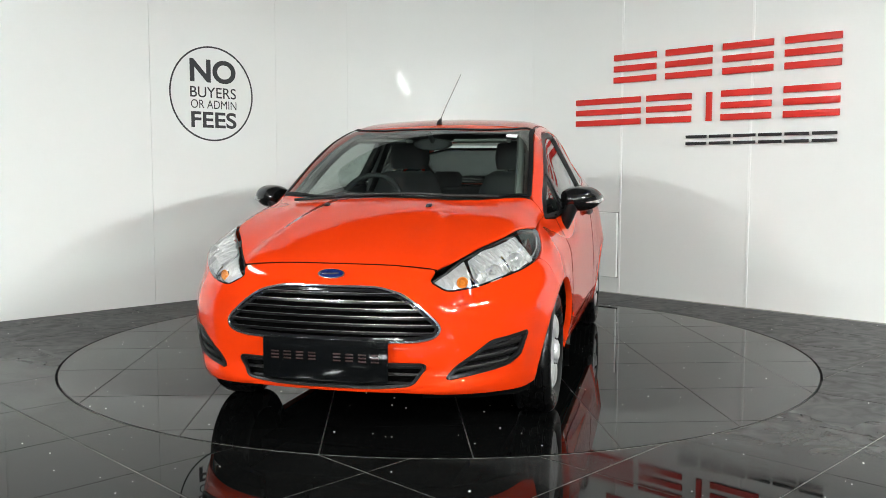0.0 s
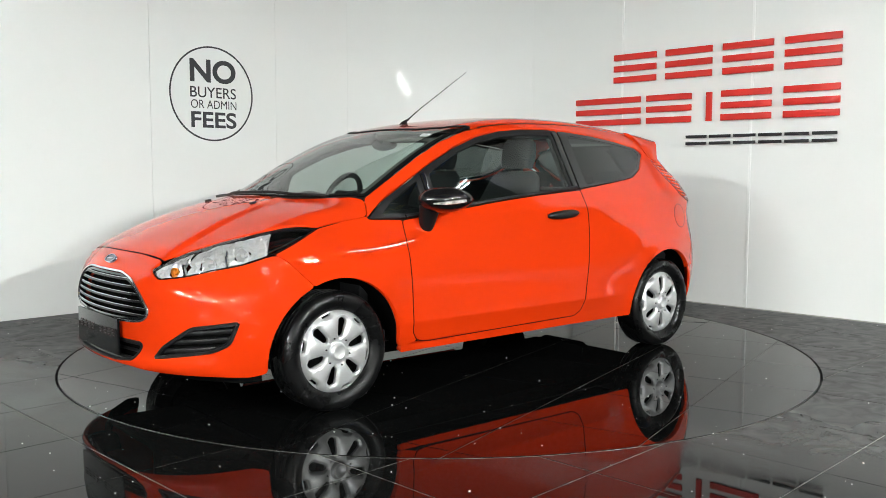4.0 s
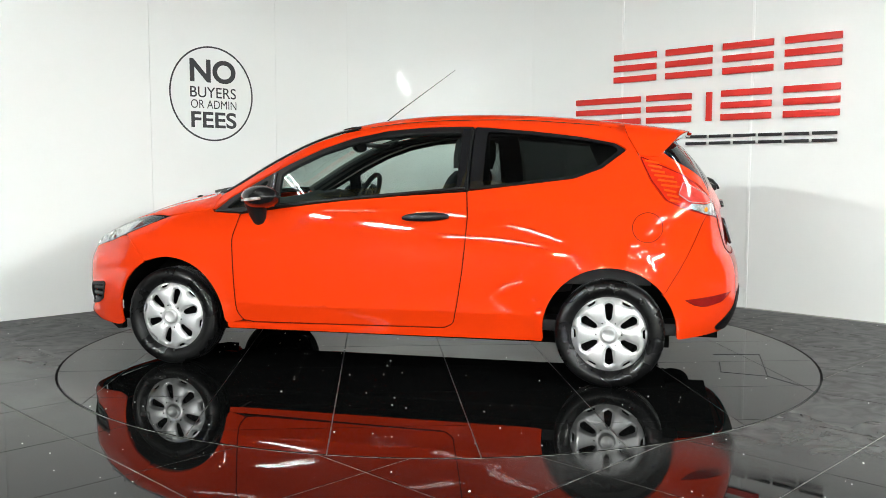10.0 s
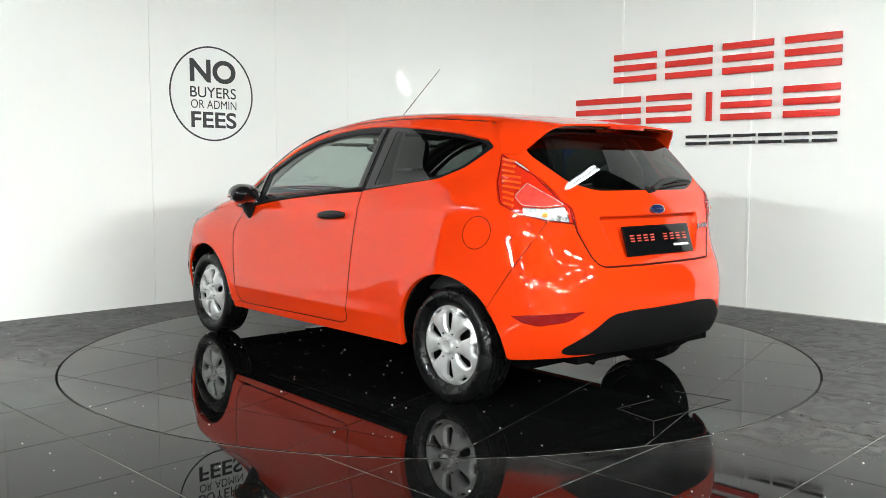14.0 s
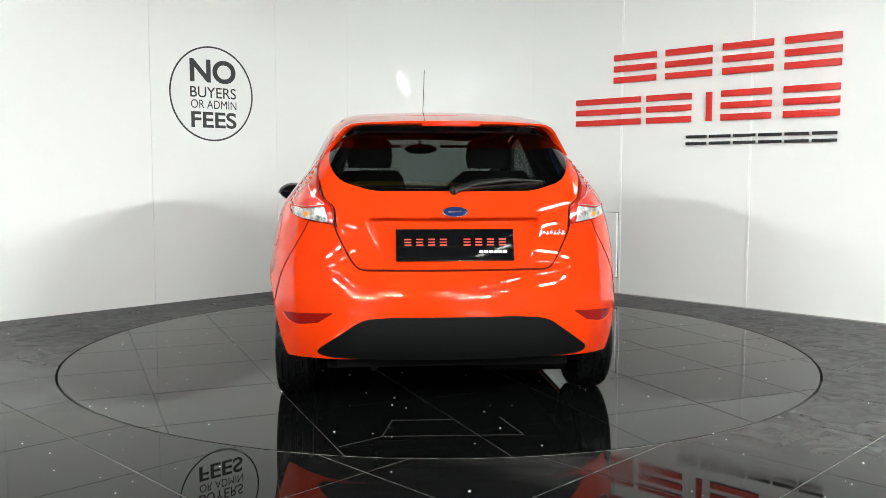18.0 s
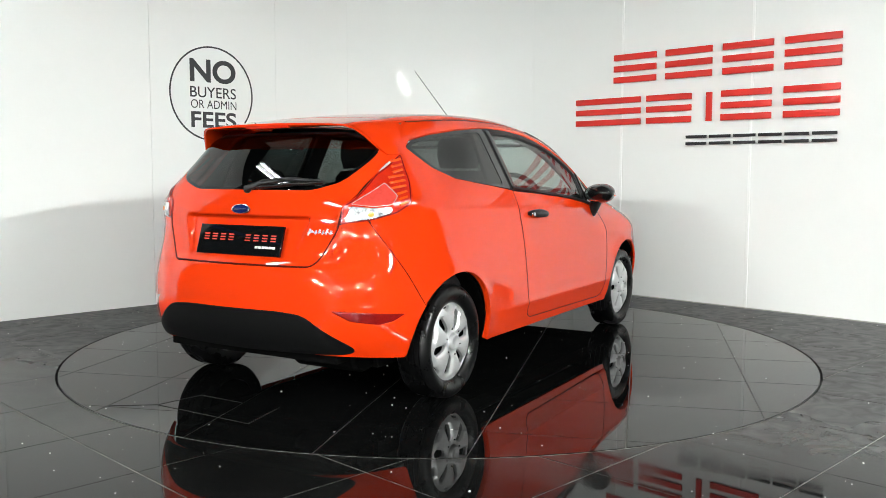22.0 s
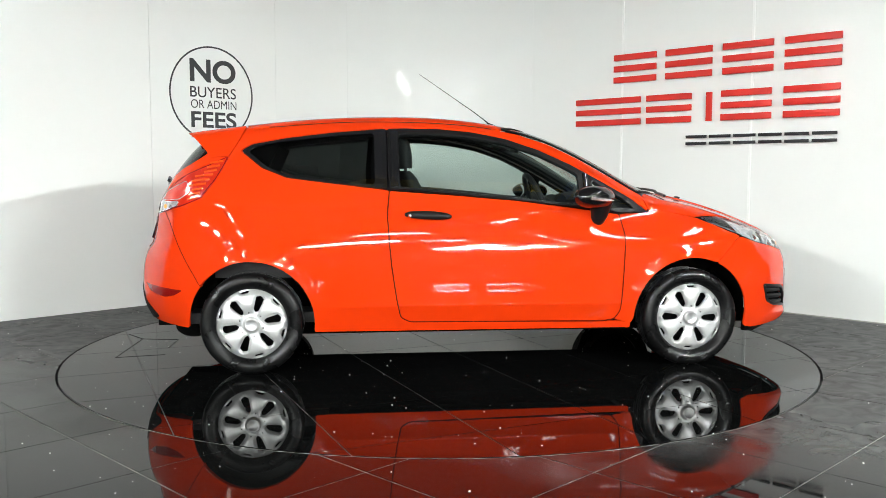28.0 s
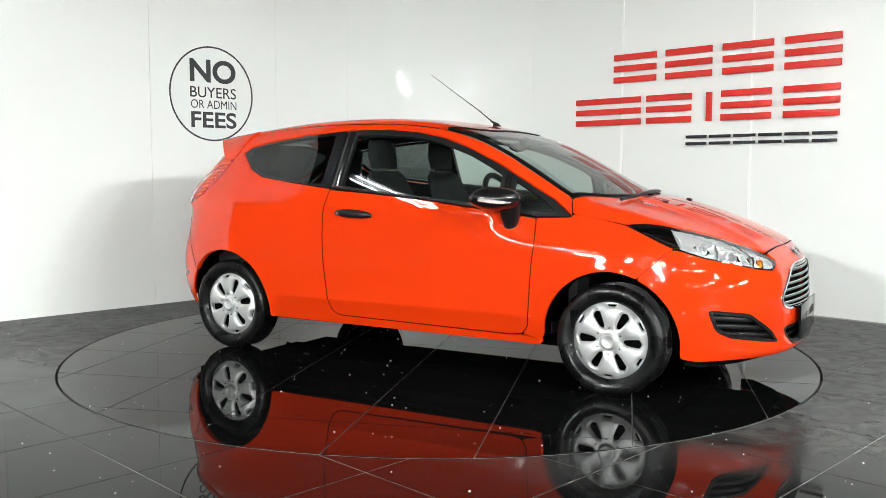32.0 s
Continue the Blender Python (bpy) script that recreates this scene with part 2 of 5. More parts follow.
def tile_mesh(name, corners, circle, keep_inside, top, deep, material, parent):
    """A tile, cut by the turntable's rim where it meets it."""
    c = np.array(corners, float)
    r = np.hypot(c[:, 0], c[:, 1])
    loop = np.concatenate([c[i] + (c[(i + 1) % 4] - c[i]) * np.linspace(0, 1, 5)[:-1, None] for i in range(4)])
    cut = (np.hypot(loop[:, 0], loop[:, 1]) < circle).any() and (np.hypot(loop[:, 0], loop[:, 1]) > circle).any()
    if not cut:
        if (r.mean() < circle) != keep_inside:
            return None
        verts2, faces2 = c, [(0, 1, 2, 3)]
    else:
        n = 140
        ring = np.array([(circle * math.cos(a), circle * math.sin(a)) for a in np.arange(n) * 2 * math.pi / n])
        near = [i for i in range(n) if np.hypot(*(ring[i] - c.mean(0))) < TILE * 1.2]
        pts = np.concatenate([c, ring[near]])
        at = {k: 4 + i for i, k in enumerate(near)}
        edges = [(0, 1), (1, 2), (2, 3), (3, 0)] + [(at[i], at[(i + 1) % n]) for i in near if (i + 1) % n in at]
        v2, _, f2, *_ = delaunay_2d_cdt([Vector(q) for q in pts], edges, [], 0, 1e-6)
        v2 = np.array([tuple(q) for q in v2])
        f2 = [f for f in f2 if ((np.hypot(*v2[list(f)].mean(0)) < circle) == keep_inside) and in_square(v2[list(f)].mean(0), c)]
        if not f2:
            return None
        used = sorted({i for f in f2 for i in f})
        re = {k: i for i, k in enumerate(used)}
        verts2, faces2 = v2[used], [tuple(re[i] for i in f) for f in f2]
    n = len(verts2)
    count = {}
    for f in faces2:
        for i in range(len(f)):
            e = (f[i], f[(i + 1) % len(f)])
            count.setdefault((min(e), max(e)), []).append(e)
    verts = [(x, y, top) for x, y in verts2] + [(x, y, top - deep) for x, y in verts2]
    faces = list(faces2) + [(e[0][1], e[0][0], e[0][0] + n, e[0][1] + n) for e in count.values() if len(e) == 1]
    bm = bmesh.new()
    vs = [bm.verts.new(v) for v in verts]
    for f in faces:
        bm.faces.new([vs[i] for i in f])
    ob = part(name, bm, material, parent, smooth=False)
    for poly in ob.data.polygons:
        if poly.normal.z < -.5:
            ob.data.flip_normals()
            break
    return ob


def in_square(p, c):
    e = np.roll(c, -1, 0) - c
    d = p - c
    z = e[:, 0] * d[:, 1] - e[:, 1] * d[:, 0]
    return (z > 0).all() or (z < 0).all()


from mathutils.geometry import delaunay_2d_cdt

bm = bmesh.new()
ring_in = [bm.verts.new(((DISC_R + .013) * math.cos(a), (DISC_R + .013) * math.sin(a), -.002)) for a in np.arange(128) * 2 * math.pi / 128]
ring_out = [bm.verts.new((19 * math.cos(a), 30 * math.sin(a) - 13, -.002)) for a in np.arange(128) * 2 * math.pi / 128]
low = [bm.verts.new((v.co.x, v.co.y, -.05)) for v in ring_in]
for i in range(128):
    j = (i + 1) % 128
    bm.faces.new((ring_in[i], ring_out[i], ring_out[j], ring_in[j]))
    bm.faces.new((low[i], ring_in[i], ring_in[j], low[j]))
gap_ring = lathe("turntable_gap", [(DISC_R - .004, -.03), (DISC_R + .012, -.03), (DISC_R + .0128, -.001), (DISC_R + .0135, -.0005)], GROUT_DARK, None, pose(0, 0, 0, 90), 128)
tagged(gap_ring, "dark gap round the turntable in the floor", kind="structure")
floor = part("floor", bm, GROUT, None, smooth=False)
tagged(floor, "worn dark grey polished floor tiles with pale joints", kind="structure")
far_bm = bmesh.new()
for i in range(-40, 41):
    for j in range(-40, 41):
        # joints run where x - y = 3.0 + .849 i and x + y = -1.85 + .849 j
        u0, w0 = 3.0 + .8485 * i, -1.85 + .8485 * j
        g = .0042
        c = [((w + u) / 2, (w - u) / 2) for u, w in ((u0 + g, w0 + g), (u0 + .8485 - g, w0 + g), (u0 + .8485 - g, w0 + .8485 - g), (u0 + g, w0 + .8485 - g))]
        cx, cy = np.mean(c, 0)
        if cy + abs(cx) > K + .3 or abs(cx) > 13 or cy < -30:
            continue
        if np.hypot(cx, cy) < 5.2 and cy > -4.6:
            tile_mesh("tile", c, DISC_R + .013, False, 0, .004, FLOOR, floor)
        elif np.hypot(cx, cy) > DISC_R + .5:
            far_bm.faces.new([far_bm.verts.new((x, y, 0)) for x, y in c])
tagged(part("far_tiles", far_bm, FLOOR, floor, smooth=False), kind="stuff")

turntable = new("turntable")
tagged(turntable, "round polished black tiled turntable set flush in the floor", "turntable")
lathe("platform", [(0, -.002), (DISC_R - .002, -.002), (DISC_R, -.004), (DISC_R, -.05), (0, -.05)], GROUT_DISC, turntable, pose(0, 0, 0, 90), 128)
ca, sa = math.cos(radians(17.6)), math.sin(radians(17.6))
for i in range(-4, 4):
    for j in range(-4, 4):
        g = .0024
        c = [(a * ca - b * sa, a * sa + b * ca) for a, b in ((.605 * i + g, .605 * j + g), (.605 * (i + 1) - g, .605 * j + g), (.605 * (i + 1) - g, .605 * (j + 1) - g), (.605 * i + g, .605 * (j + 1) - g))]
        tile_mesh("tile", c, DISC_R - .001, True, 0, .004, DISC, turntable)

# fine joints of a small cover let into the turntable
for line in (((-2.08, .60), (-1.95, .42), (-1.975, -.18), (-1.70, -.12)), ((-1.95, .42), (-1.71, .37), (-1.72, .10))):
    for (x0, y0), (x1, y1) in zip(line, line[1:]):
        long = math.hypot(x1 - x0, y1 - y0)
        boxed("cover_joint", (long + .004, .005, .002), pose((x0 + x1) / 2, (y0 + y1) / 2, .0006, 0, 0, math.degrees(math.atan2(y1 - y0, x1 - x0))), GROUT_DARK, turntable, bevel=0)

# ---- lettering on the walls ----
notice = new("wall_notice")
nx, ny = on_wall(-1, .137, .003)
notice.matrix_basis = pose(nx, ny, 1.792, 90, 0, 45)
tagged(notice, "round dark grey notice lettered on the white wall", "sign")
sweep("ring", [(.402 * math.cos(a), .402 * math.sin(a), 0) for a in np.arange(96) * 2 * math.pi / 96], (0, 0, 1), .014, .004, DECAL, notice, closed=True)


def line_of(text, x0, x1, y0, y1, bold):
    """A line of lettering fitted into a box on its sign."""
    cu = bpy.data.curves.new("lettering", "FONT")
    cu.body, cu.size, cu.extrude, cu.offset = text, 1, .0, bold
    ob = new("lettering", cu)
    dg = bpy.context.evaluated_depsgraph_get()
    me = bpy.data.meshes.new_from_object(ob.evaluated_get(dg))
    bpy.data.objects.remove(ob)
    co = np.array([v.co for v in me.vertices])
    lo, hi = co.min(0), co.max(0)
    me.transform(Matrix.Translation((x0, y0, .001)) @ Matrix.Diagonal(((x1 - x0) / (hi[0] - lo[0]), (y1 - y0) / (hi[1] - lo[1]), 1, 1)) @ Matrix.Translation((-lo[0], -lo[1], 0)))
    me.materials.clear()
    me.materials.append(DECAL)
    t = new("lettering", me)
    t.parent = notice
    return t


line_of("NO", -.215, .235, .095, .295, .03)
line_of("BUYERS", -.215, .235, -.035, .058, .006)
line_of("OR ADMIN", -.21, .238, -.128, -.055, 0)
line_of("FEES", -.21, .235, -.295, -.155, .022)

logo = new("dealer_sign")
tagged(logo, "raised red and black dealer logo on the white wall", "sign")
lx, ly = on_wall(1, 0, .0)
logo.matrix_basis = pose(lx, ly, 0, 90, 0, -45)


def bars(s0, s1, z0, z1, n, material, deep, share=.21):
    """One character of the logo as plain raised bars."""
    h = (z1 - z0) * share
    for k in range(n):
        z = z0 + h / 2 + (z1 - z0 - h) * (k / (n - 1) if n > 1 else .5)
        boxed("logo_bar", (s1 - s0, h, deep), pose((s0 + s1) / 2, z, deep / 2 + .012), material, logo, bevel=.002)


for s0, s1 in ((-.675, -.24), (-.144, .292), (.391, .821), (.916, 1.353)):
    bars(s0, s1, 1.925, 2.178, 3, SIGN_RED, .022)
for s0, s1 in ((-1.091, -.391), (-.327, .11), (.385, .816), (.916, 1.352)):
    bars(s0, s1, 1.548, 1.795, 3, SIGN_RED, .022)
bars(.252, .30, 1.546, 1.792, 1, SIGN_RED, .022, .98)
for i in range(6):
    bars(.067 + i * .2165, .067 + i * .2165 + .19, 1.351, 1.433, 2, SIGN_BLACK, .016, .3)

# ---- dust on the floor ----
random.seed(5)
dust = bmesh.new()
for i in range(700):
    a, r = random.uniform(0, 2 * math.pi), 4.2 * math.sqrt(random.random())
    x, y = r * math.cos(a), r * math.sin(a) - .9
    if y + abs(x) > K - .1 or y < -4.4:
        continue
    d = random.choice((.0018, .0022, .0028, .0034, .0048))
    bmesh.ops.create_icosphere(dust, subdivisions=1, radius=d, matrix=pose(x, y, d * .4, 0, 0, random.uniform(0, 90)) @ Matrix.Diagonal((1, random.uniform(.5, 1), .5, 1)))
specks = part("dust_specks", dust, SPECK, None)
tagged(specks, "scattered pale dust specks on the dark floor", "dust", kind="stuff")

# ---- ceiling lights and roof steel of the hall ----
first = new("ceiling_light")
tagged(first, "twin fluorescent tube batten under the dark ceiling", "light", "ceiling lights")
for s in (-.62, .62):
    sweep("hanger", [(0, s, .07), (0, s, 2.3)], (1, 0, 0), .01, .01, STEEL, first, round_=True)
boxed("housing", (.2, 1.3, .05), pose(0, 0, .05), STEEL, first)
for s in (-.06, .06):
    sweep("tube", [(s, -.6, 0), (s, .6, 0)], (0, 0, 1), .0215, .0215, TUBE, first, round_=True)
first.matrix_basis = pose(2.75, -1.4, 3.15)
wide = new("side_light")
tagged(wide, "bright twin tube batten over the side of the hall", "light", "side lights")
for s in (-.62, .62):
    sweep("hanger", [(0, s, .07), (0, s, 2.3)], (1, 0, 0), .01, .01, STEEL, wide, round_=True)
boxed("housing", (.26, 1.3, .05), pose(0, 0, .055), STEEL, wide)
for s in (-.08, .08):
    sweep("tube", [(s, -.6, 0), (s, .6, 0)], (0, 0, 1), .036, .036, TUBE_WIDE, wide, round_=True)
wide.matrix_basis = pose(5.3, -5.2, 3.15)
for x, y in ((-5.3, -6.6), (5.3, -7.6), (-5.3, -9.4)):
    copy_thing(wide, pose(x, y, 3.15))
for x, y in [(-2.75, -1.4)] + [(s * 2.75, y) for s in (1, -1) for y in (-3.8, -6.2, -8.8)]:
    copy_thing(first, pose(x, y, 3.15))
for x, y in [(s * x, y) for s in (1, -1) for x, y in ((1.8, -13), (5.4, -13), (3.6, -17.5))]:
    copy_thing(first, pose(x, y, 3.15, 0, 0, 90))
far_light = new("high_light")
tagged(far_light, "bright twin tube light high in the dark hall", "light", "high hall lights")
boxed("housing", (.3, 1.7, .06), pose(0, 0, .06), STEEL, far_light)
for s in (-.09, .09):
    sweep("tube", [(s, -.75, 0), (s, .75, 0)], (0, 0, 1), .03, .03, TUBE_HIGH, far_light, round_=True)
for s in (-.7, .7):
    sweep("hanger", [(0, s, .09), (0, s, 1.95)], (1, 0, 0), .01, .01, STEEL, far_light, round_=True)
far_light.matrix_basis = pose(-2.2, -20, 3.5, 0, 0, 90)
for x, y in [(2.2, -20)] + [(s * x, y) for s in (1, -1) for x in (7.2, 9.6) for y in (-26.5, -29.5, -32.5)]:
    copy_thing(far_light, pose(x, y, 3.5, 0, 0, 90))
for y in (-29, -23, -17, -10.5, -3.8):
    b = boxed("roof_beam", (25.8, .16, .3), pose(0, y, HALL - .25), YELLOW, None)
    tagged(b, "yellow painted steel roof beam", "beam", "roof beams")
for x in (-10, 3.4):
    b = boxed("roof_girder", (.18, 41, .34), pose(x, -14, HALL - .6), BLUE_STEEL, None)
    tagged(b, "blue painted steel roof girder", "beam", "roof girders")


# ---- the car's skin as one smooth solid: inside where skin() < 0 ----
class Spline:
    """A natural cubic through (t, value) pairs, straight beyond its ends."""

    def __init__(self, *pairs):
        pairs = sorted(pairs)
        self.t, self.v = (np.array([p[i] for p in pairs], float) for i in (0, 1))
        n, h = len(pairs), np.diff(self.t)
        a, b = np.eye(n), np.zeros(n)
        for i in range(1, n - 1):
            a[i, i - 1:i + 2] = h[i - 1], 2 * (h[i - 1] + h[i]), h[i]
            b[i] = 6 * ((self.v[i + 1] - self.v[i]) / h[i] - (self.v[i] - self.v[i - 1]) / h[i - 1])
        self.m = np.linalg.solve(a, b)

    def __call__(self, x):
        x = np.asarray(x, float)
        t, v, m = self.t, self.v, self.m
        i = np.clip(np.searchsorted(t, x) - 1, 0, len(t) - 2)
        h = t[i + 1] - t[i]
        xc = np.clip(x, t[0], t[-1])
        a, b = (t[i + 1] - xc) / h, (xc - t[i]) / h
        y = a * v[i] + b * v[i + 1] + ((a ** 3 - a) * m[i] + (b ** 3 - b) * m[i + 1]) * h * h / 6
        lo = (v[1] - v[0]) / (t[1] - t[0]) - (t[1] - t[0]) * m[1] / 6
        hi = (v[-1] - v[-2]) / (t[-1] - t[-2]) + (t[-1] - t[-2]) * m[-2] / 6
        return y + np.minimum(x - t[0], 0) * lo + np.maximum(x - t[-1], 0) * hi


def smax(a, b, k):
    h = np.maximum(k - np.abs(a - b), 0) / k
    return np.maximum(a, b) + h * h * k / 4


def step(a, b, x):
    t = np.clip((np.asarray(x, float) - a) / (b - a), 0, 1)
    return t * t * t * (t * (6 * t - 15) + 10)


# heights of hood, windscreen and roof along the middle, the nose and the tail by height, the width by height
TOP = Spline((2.3, .62), (2.05, .69), (1.92, .745), (1.75, .82), (1.55, .893), (1.35, .948), (1.2, .985), (1.04, 1.057), (.86, 1.153), (.68, 1.238), (.49, 1.315),
             (.31, 1.373), (.15, 1.408), (-.05, 1.435), (-.25, 1.449), (-.45, 1.452), (-.7, 1.447), (-1, 1.428), (-1.3, 1.395), (-1.6, 1.355), (-2, 1.29))
NOSE = Spline((.1, 1.9), (.19, 1.985), (.235, 2.05), (.265, 2.064), (.3, 2.046), (.35, 2.043), (.45, 2.047), (.55, 2.04), (.65, 2.023), (.74, 1.985), (.85, 1.9), (1.1, 1.6))
TAIL = Spline((.1, 1.72), (.2, 1.80), (.28, 1.87), (.36, 1.91), (.46, 1.925), (.56, 1.922), (.64, 1.905), (.72, 1.875), (.85, 1.85), (.95, 1.825), (1.05, 1.775), (1.2, 1.665), (1.35, 1.525), (1.6, 1.29))
WIDE = Spline((.1, .76), (.2, .805), (.3, .832), (.42, .851), (.54, .857), (.66, .852), (.78, .838), (.87, .820), (.95, .795), (1.02, .765), (1.2, .671), (1.36, .584), (1.5, .503))
IN_FRONT = Spline((1.2, 0), (1.4, .012), (1.6, .055), (1.8, .130), (2.0, .22))
IN_REAR = Spline((-1.2, 0), (-1.4, .015), (-1.6, .062), (-1.8, .128), (-1.95, .195))


def ridge(d, above, below):
    """A crease: highest at d = 0, falling off over one length above it and another below."""
    s_ = np.sqrt(d * d + .007 ** 2) - .007
    return np.exp(-s_ / (below + (above - below) * (.5 + .5 * np.tanh(d / .012))))


def half_width(x, z):
    w = WIDE(z)
    w = w - np.where(x > 1.2, IN_FRONT(x), 0) - np.where(x < -1.2, IN_REAR(x), 0)
    w = w - .085 * step(.2, 1.25, x) * step(.68, .93, z)
    w = w - .062 * step(-.5, -1.5, x) * step(.9, 1.25, z)
    w = w - .025 * step(1.45, 1.85, x) * step(.55, .7, z)
    w = w + .013 * np.exp(-((x + 1.12) / .3) ** 2 - ((z - .68) / .17) ** 2)
    # a crisp shoulder that rises to the tail, a lower crease along the door, and lips round the wheels
    w = w + .009 * ridge(z - (.905 - .022 * x), .06, .10) * step(.95, .45, x) * step(-1.62, -1.25, x)
    w = w + .016 * ridge(z - .375, .06, .05) * step(.95, .7, x) * step(-.95, -.55, x)
    for c in (1.2445, -1.2445):
        r = np.hypot(x - c, z - .285)
        w = w + .010 * np.exp(-((r - .335) / .055) ** 2)
    return w


def skin(x, y, z):
    x, y, z = (np.asarray(c, float) for c in (x, y, z))
    y = np.sqrt(y * y + 1e-8)
    y2 = y * y
    # the roof and hood are crowned across, the nose and the tail bowed in plan
    bow = .25 * step(.2, 1.1, x) * y2
    top = (z + (.085 - .035 * step(.9, 1.3, x)) * y2 - TOP(x + bow)) / 1.18
    crease = .27 + .15 * (x - 1.2) / .65
    top = top - .012 * step(crease + .05, crease - .05, y) * step(1.1, 1.3, x) * step(2.05, 1.85, x)
    nose = x + .27 * y2 - NOSE(z)
    tail = -x + .22 * y2 - TAIL(z)
    tail = tail - .014 * step(.715, .66, z) * step(.70, .45, y)
    # the plate's recess under a ledge
    tail = tail + .034 * step(.906, .897, z) * np.clip((z - .70) / .19, 0, 1) * step(.40, .35, y + .35 * np.maximum(.88 - z, 0))
    tail = tail / np.sqrt(1 + step(.95, 1.15, z) * .8)
    side = y - half_width(x, z)
    side = side / np.sqrt(1 + .25 * step(.9, 1.1, z))
    f = smax(top, nose, .10)
    f = smax(f, tail, .10)
    k = .10 + .12 * step(1.3, 1.7, x) * step(.8, .6, z) + .14 * step(-1.3, -1.6, x) * step(1.0, .8, z)
    f = smax(f, side, k)
    return f


def skin_normal(p, e=2e-3):
    p = np.asarray(p, float)
    g = np.stack([skin(*(p + d).T) - skin(*(p - d).T) for d in np.eye(3) * e], -1)
    return g / np.linalg.norm(g, axis=-1, keepdims=True)


def onto(start, way, reach=2.6):
    """Where rays from outside first enter the skin."""
    start, way = np.atleast_2d(np.asarray(start, float)), np.atleast_2d(np.asarray(way, float))
    way = np.broadcast_to(way, start.shape)
    lo, hi, found = np.zeros(len(start)), np.full(len(start), reach), np.zeros(len(start), bool)
    last = np.zeros(len(start))
    for d in np.linspace(0, reach, 131)[1:]:
        inside = skin(*(start + way * d).T) < 0
        fresh = inside & ~found
        lo[fresh], hi[fresh] = last[fresh], d
        found |= inside
        last[:] = d
    for _ in range(26):
        mid = (lo + hi) / 2
        inside = skin(*(start + way * mid[:, None]).T) < 0
        lo, hi = np.where(inside, lo, mid), np.where(inside, mid, hi)
    return start + way * ((lo + hi) / 2)[:, None], found


# ---- trimmed panels on the skin ----
def fillet(points, r=.03, step_=.02, closed=True):
    """A polygon with rounded corners, densely stepped."""
    p = [np.array(q, float) for q in points]
    n, out = len(p), []
    for i in range(n):
        a, b, c = p[i - 1], p[i], p[(i + 1) % n]
        if not closed and i in (0, n - 1):
            out.append(b)
            continue
        la, lc = np.linalg.norm(a - b), np.linalg.norm(c - b)
        ra, rc = min(r, la * .48), min(r, lc * .48)
        s, e = b + (a - b) / la * ra, b + (c - b) / lc * rc
        k = max(2, int((ra + rc) / .012))
        out += [(1 - t) ** 2 * s + 2 * t * (1 - t) * b + t * t * e for t in np.linspace(0, 1, k + 1)]
    loop = []
    m = len(out)
    for i in range(m if closed else m - 1):
        a, b = out[i], out[(i + 1) % m]
        d = np.linalg.norm(b - a)
        if d < 1e-4:
            continue
        k = max(1, int(math.ceil(d / step_)))
        loop += [a + (b - a) * j / k for j in range(k)]
    if not closed:
        loop.append(out[-1])
    return np.array(loop)


def shrink(loop, d):
    """A closed loop moved inwards by d."""
    t = np.roll(loop, -1, 0) - np.roll(loop, 1, 0)
    t = t / np.maximum(np.linalg.norm(t, axis=1, keepdims=True), 1e-9)
    area = np.sum(loop[:, 0] * np.roll(loop[:, 1], -1) - np.roll(loop[:, 0], -1) * loop[:, 1])
    n = np.stack([-t[:, 1], t[:, 0]], 1) * (1 if area > 0 else -1)
    return loop + n * d


def within(p, loop):
    x, y = p[:, 0], p[:, 1]
    c = np.zeros(len(p), bool)
    for (x0, y0), (x1, y1) in zip(loop, np.roll(loop, -1, 0)):
        if y0 == y1:
            continue
        c ^= ((y0 > y) != (y1 > y)) & (x < (x1 - x0) * (y - y0) / (y1 - y0) + x0)
    return c


def rays(kind, uv):
    uv = np.asarray(uv, float)
    a, b, o, e = uv[:, 0], uv[:, 1], np.zeros(len(uv)), np.ones(len(uv))
    if kind == "side":
        return np.stack([a, e * 1.2, b], 1), np.array([0, -1, 0])
    if kind == "top":
        return np.stack([a, b, e * 1.9], 1), np.array([0, 0, -1])
    if kind == "rear":
        return np.stack([e * -2.4, a, b], 1), np.array([1, 0, 0])
    if kind == "front":
        return np.stack([e * 2.5, a, b], 1), np.array([-1, 0, 0])
    s = 1 if kind == "nose" else -1
    c, d = np.cos(a / .9), np.sin(a / .9)
    way = np.stack([-s * c, -d, o], 1)
    return np.stack([s * 1.0 + s * c * 1.5, d * 1.5, b], 1), way


def lay(kind, uv):
    """Points of a domain put onto the skin."""
    s, w = rays(kind, uv)
    return onto(s, w, 2.2)[0]


def around(kind, *places):
    """Places in space as domain points of the nose or the tail."""
    s = 1 if kind == "nose" else -1
    return [(math.atan2(y, s * (x - s)) * .9, z) for x, y, z in places]


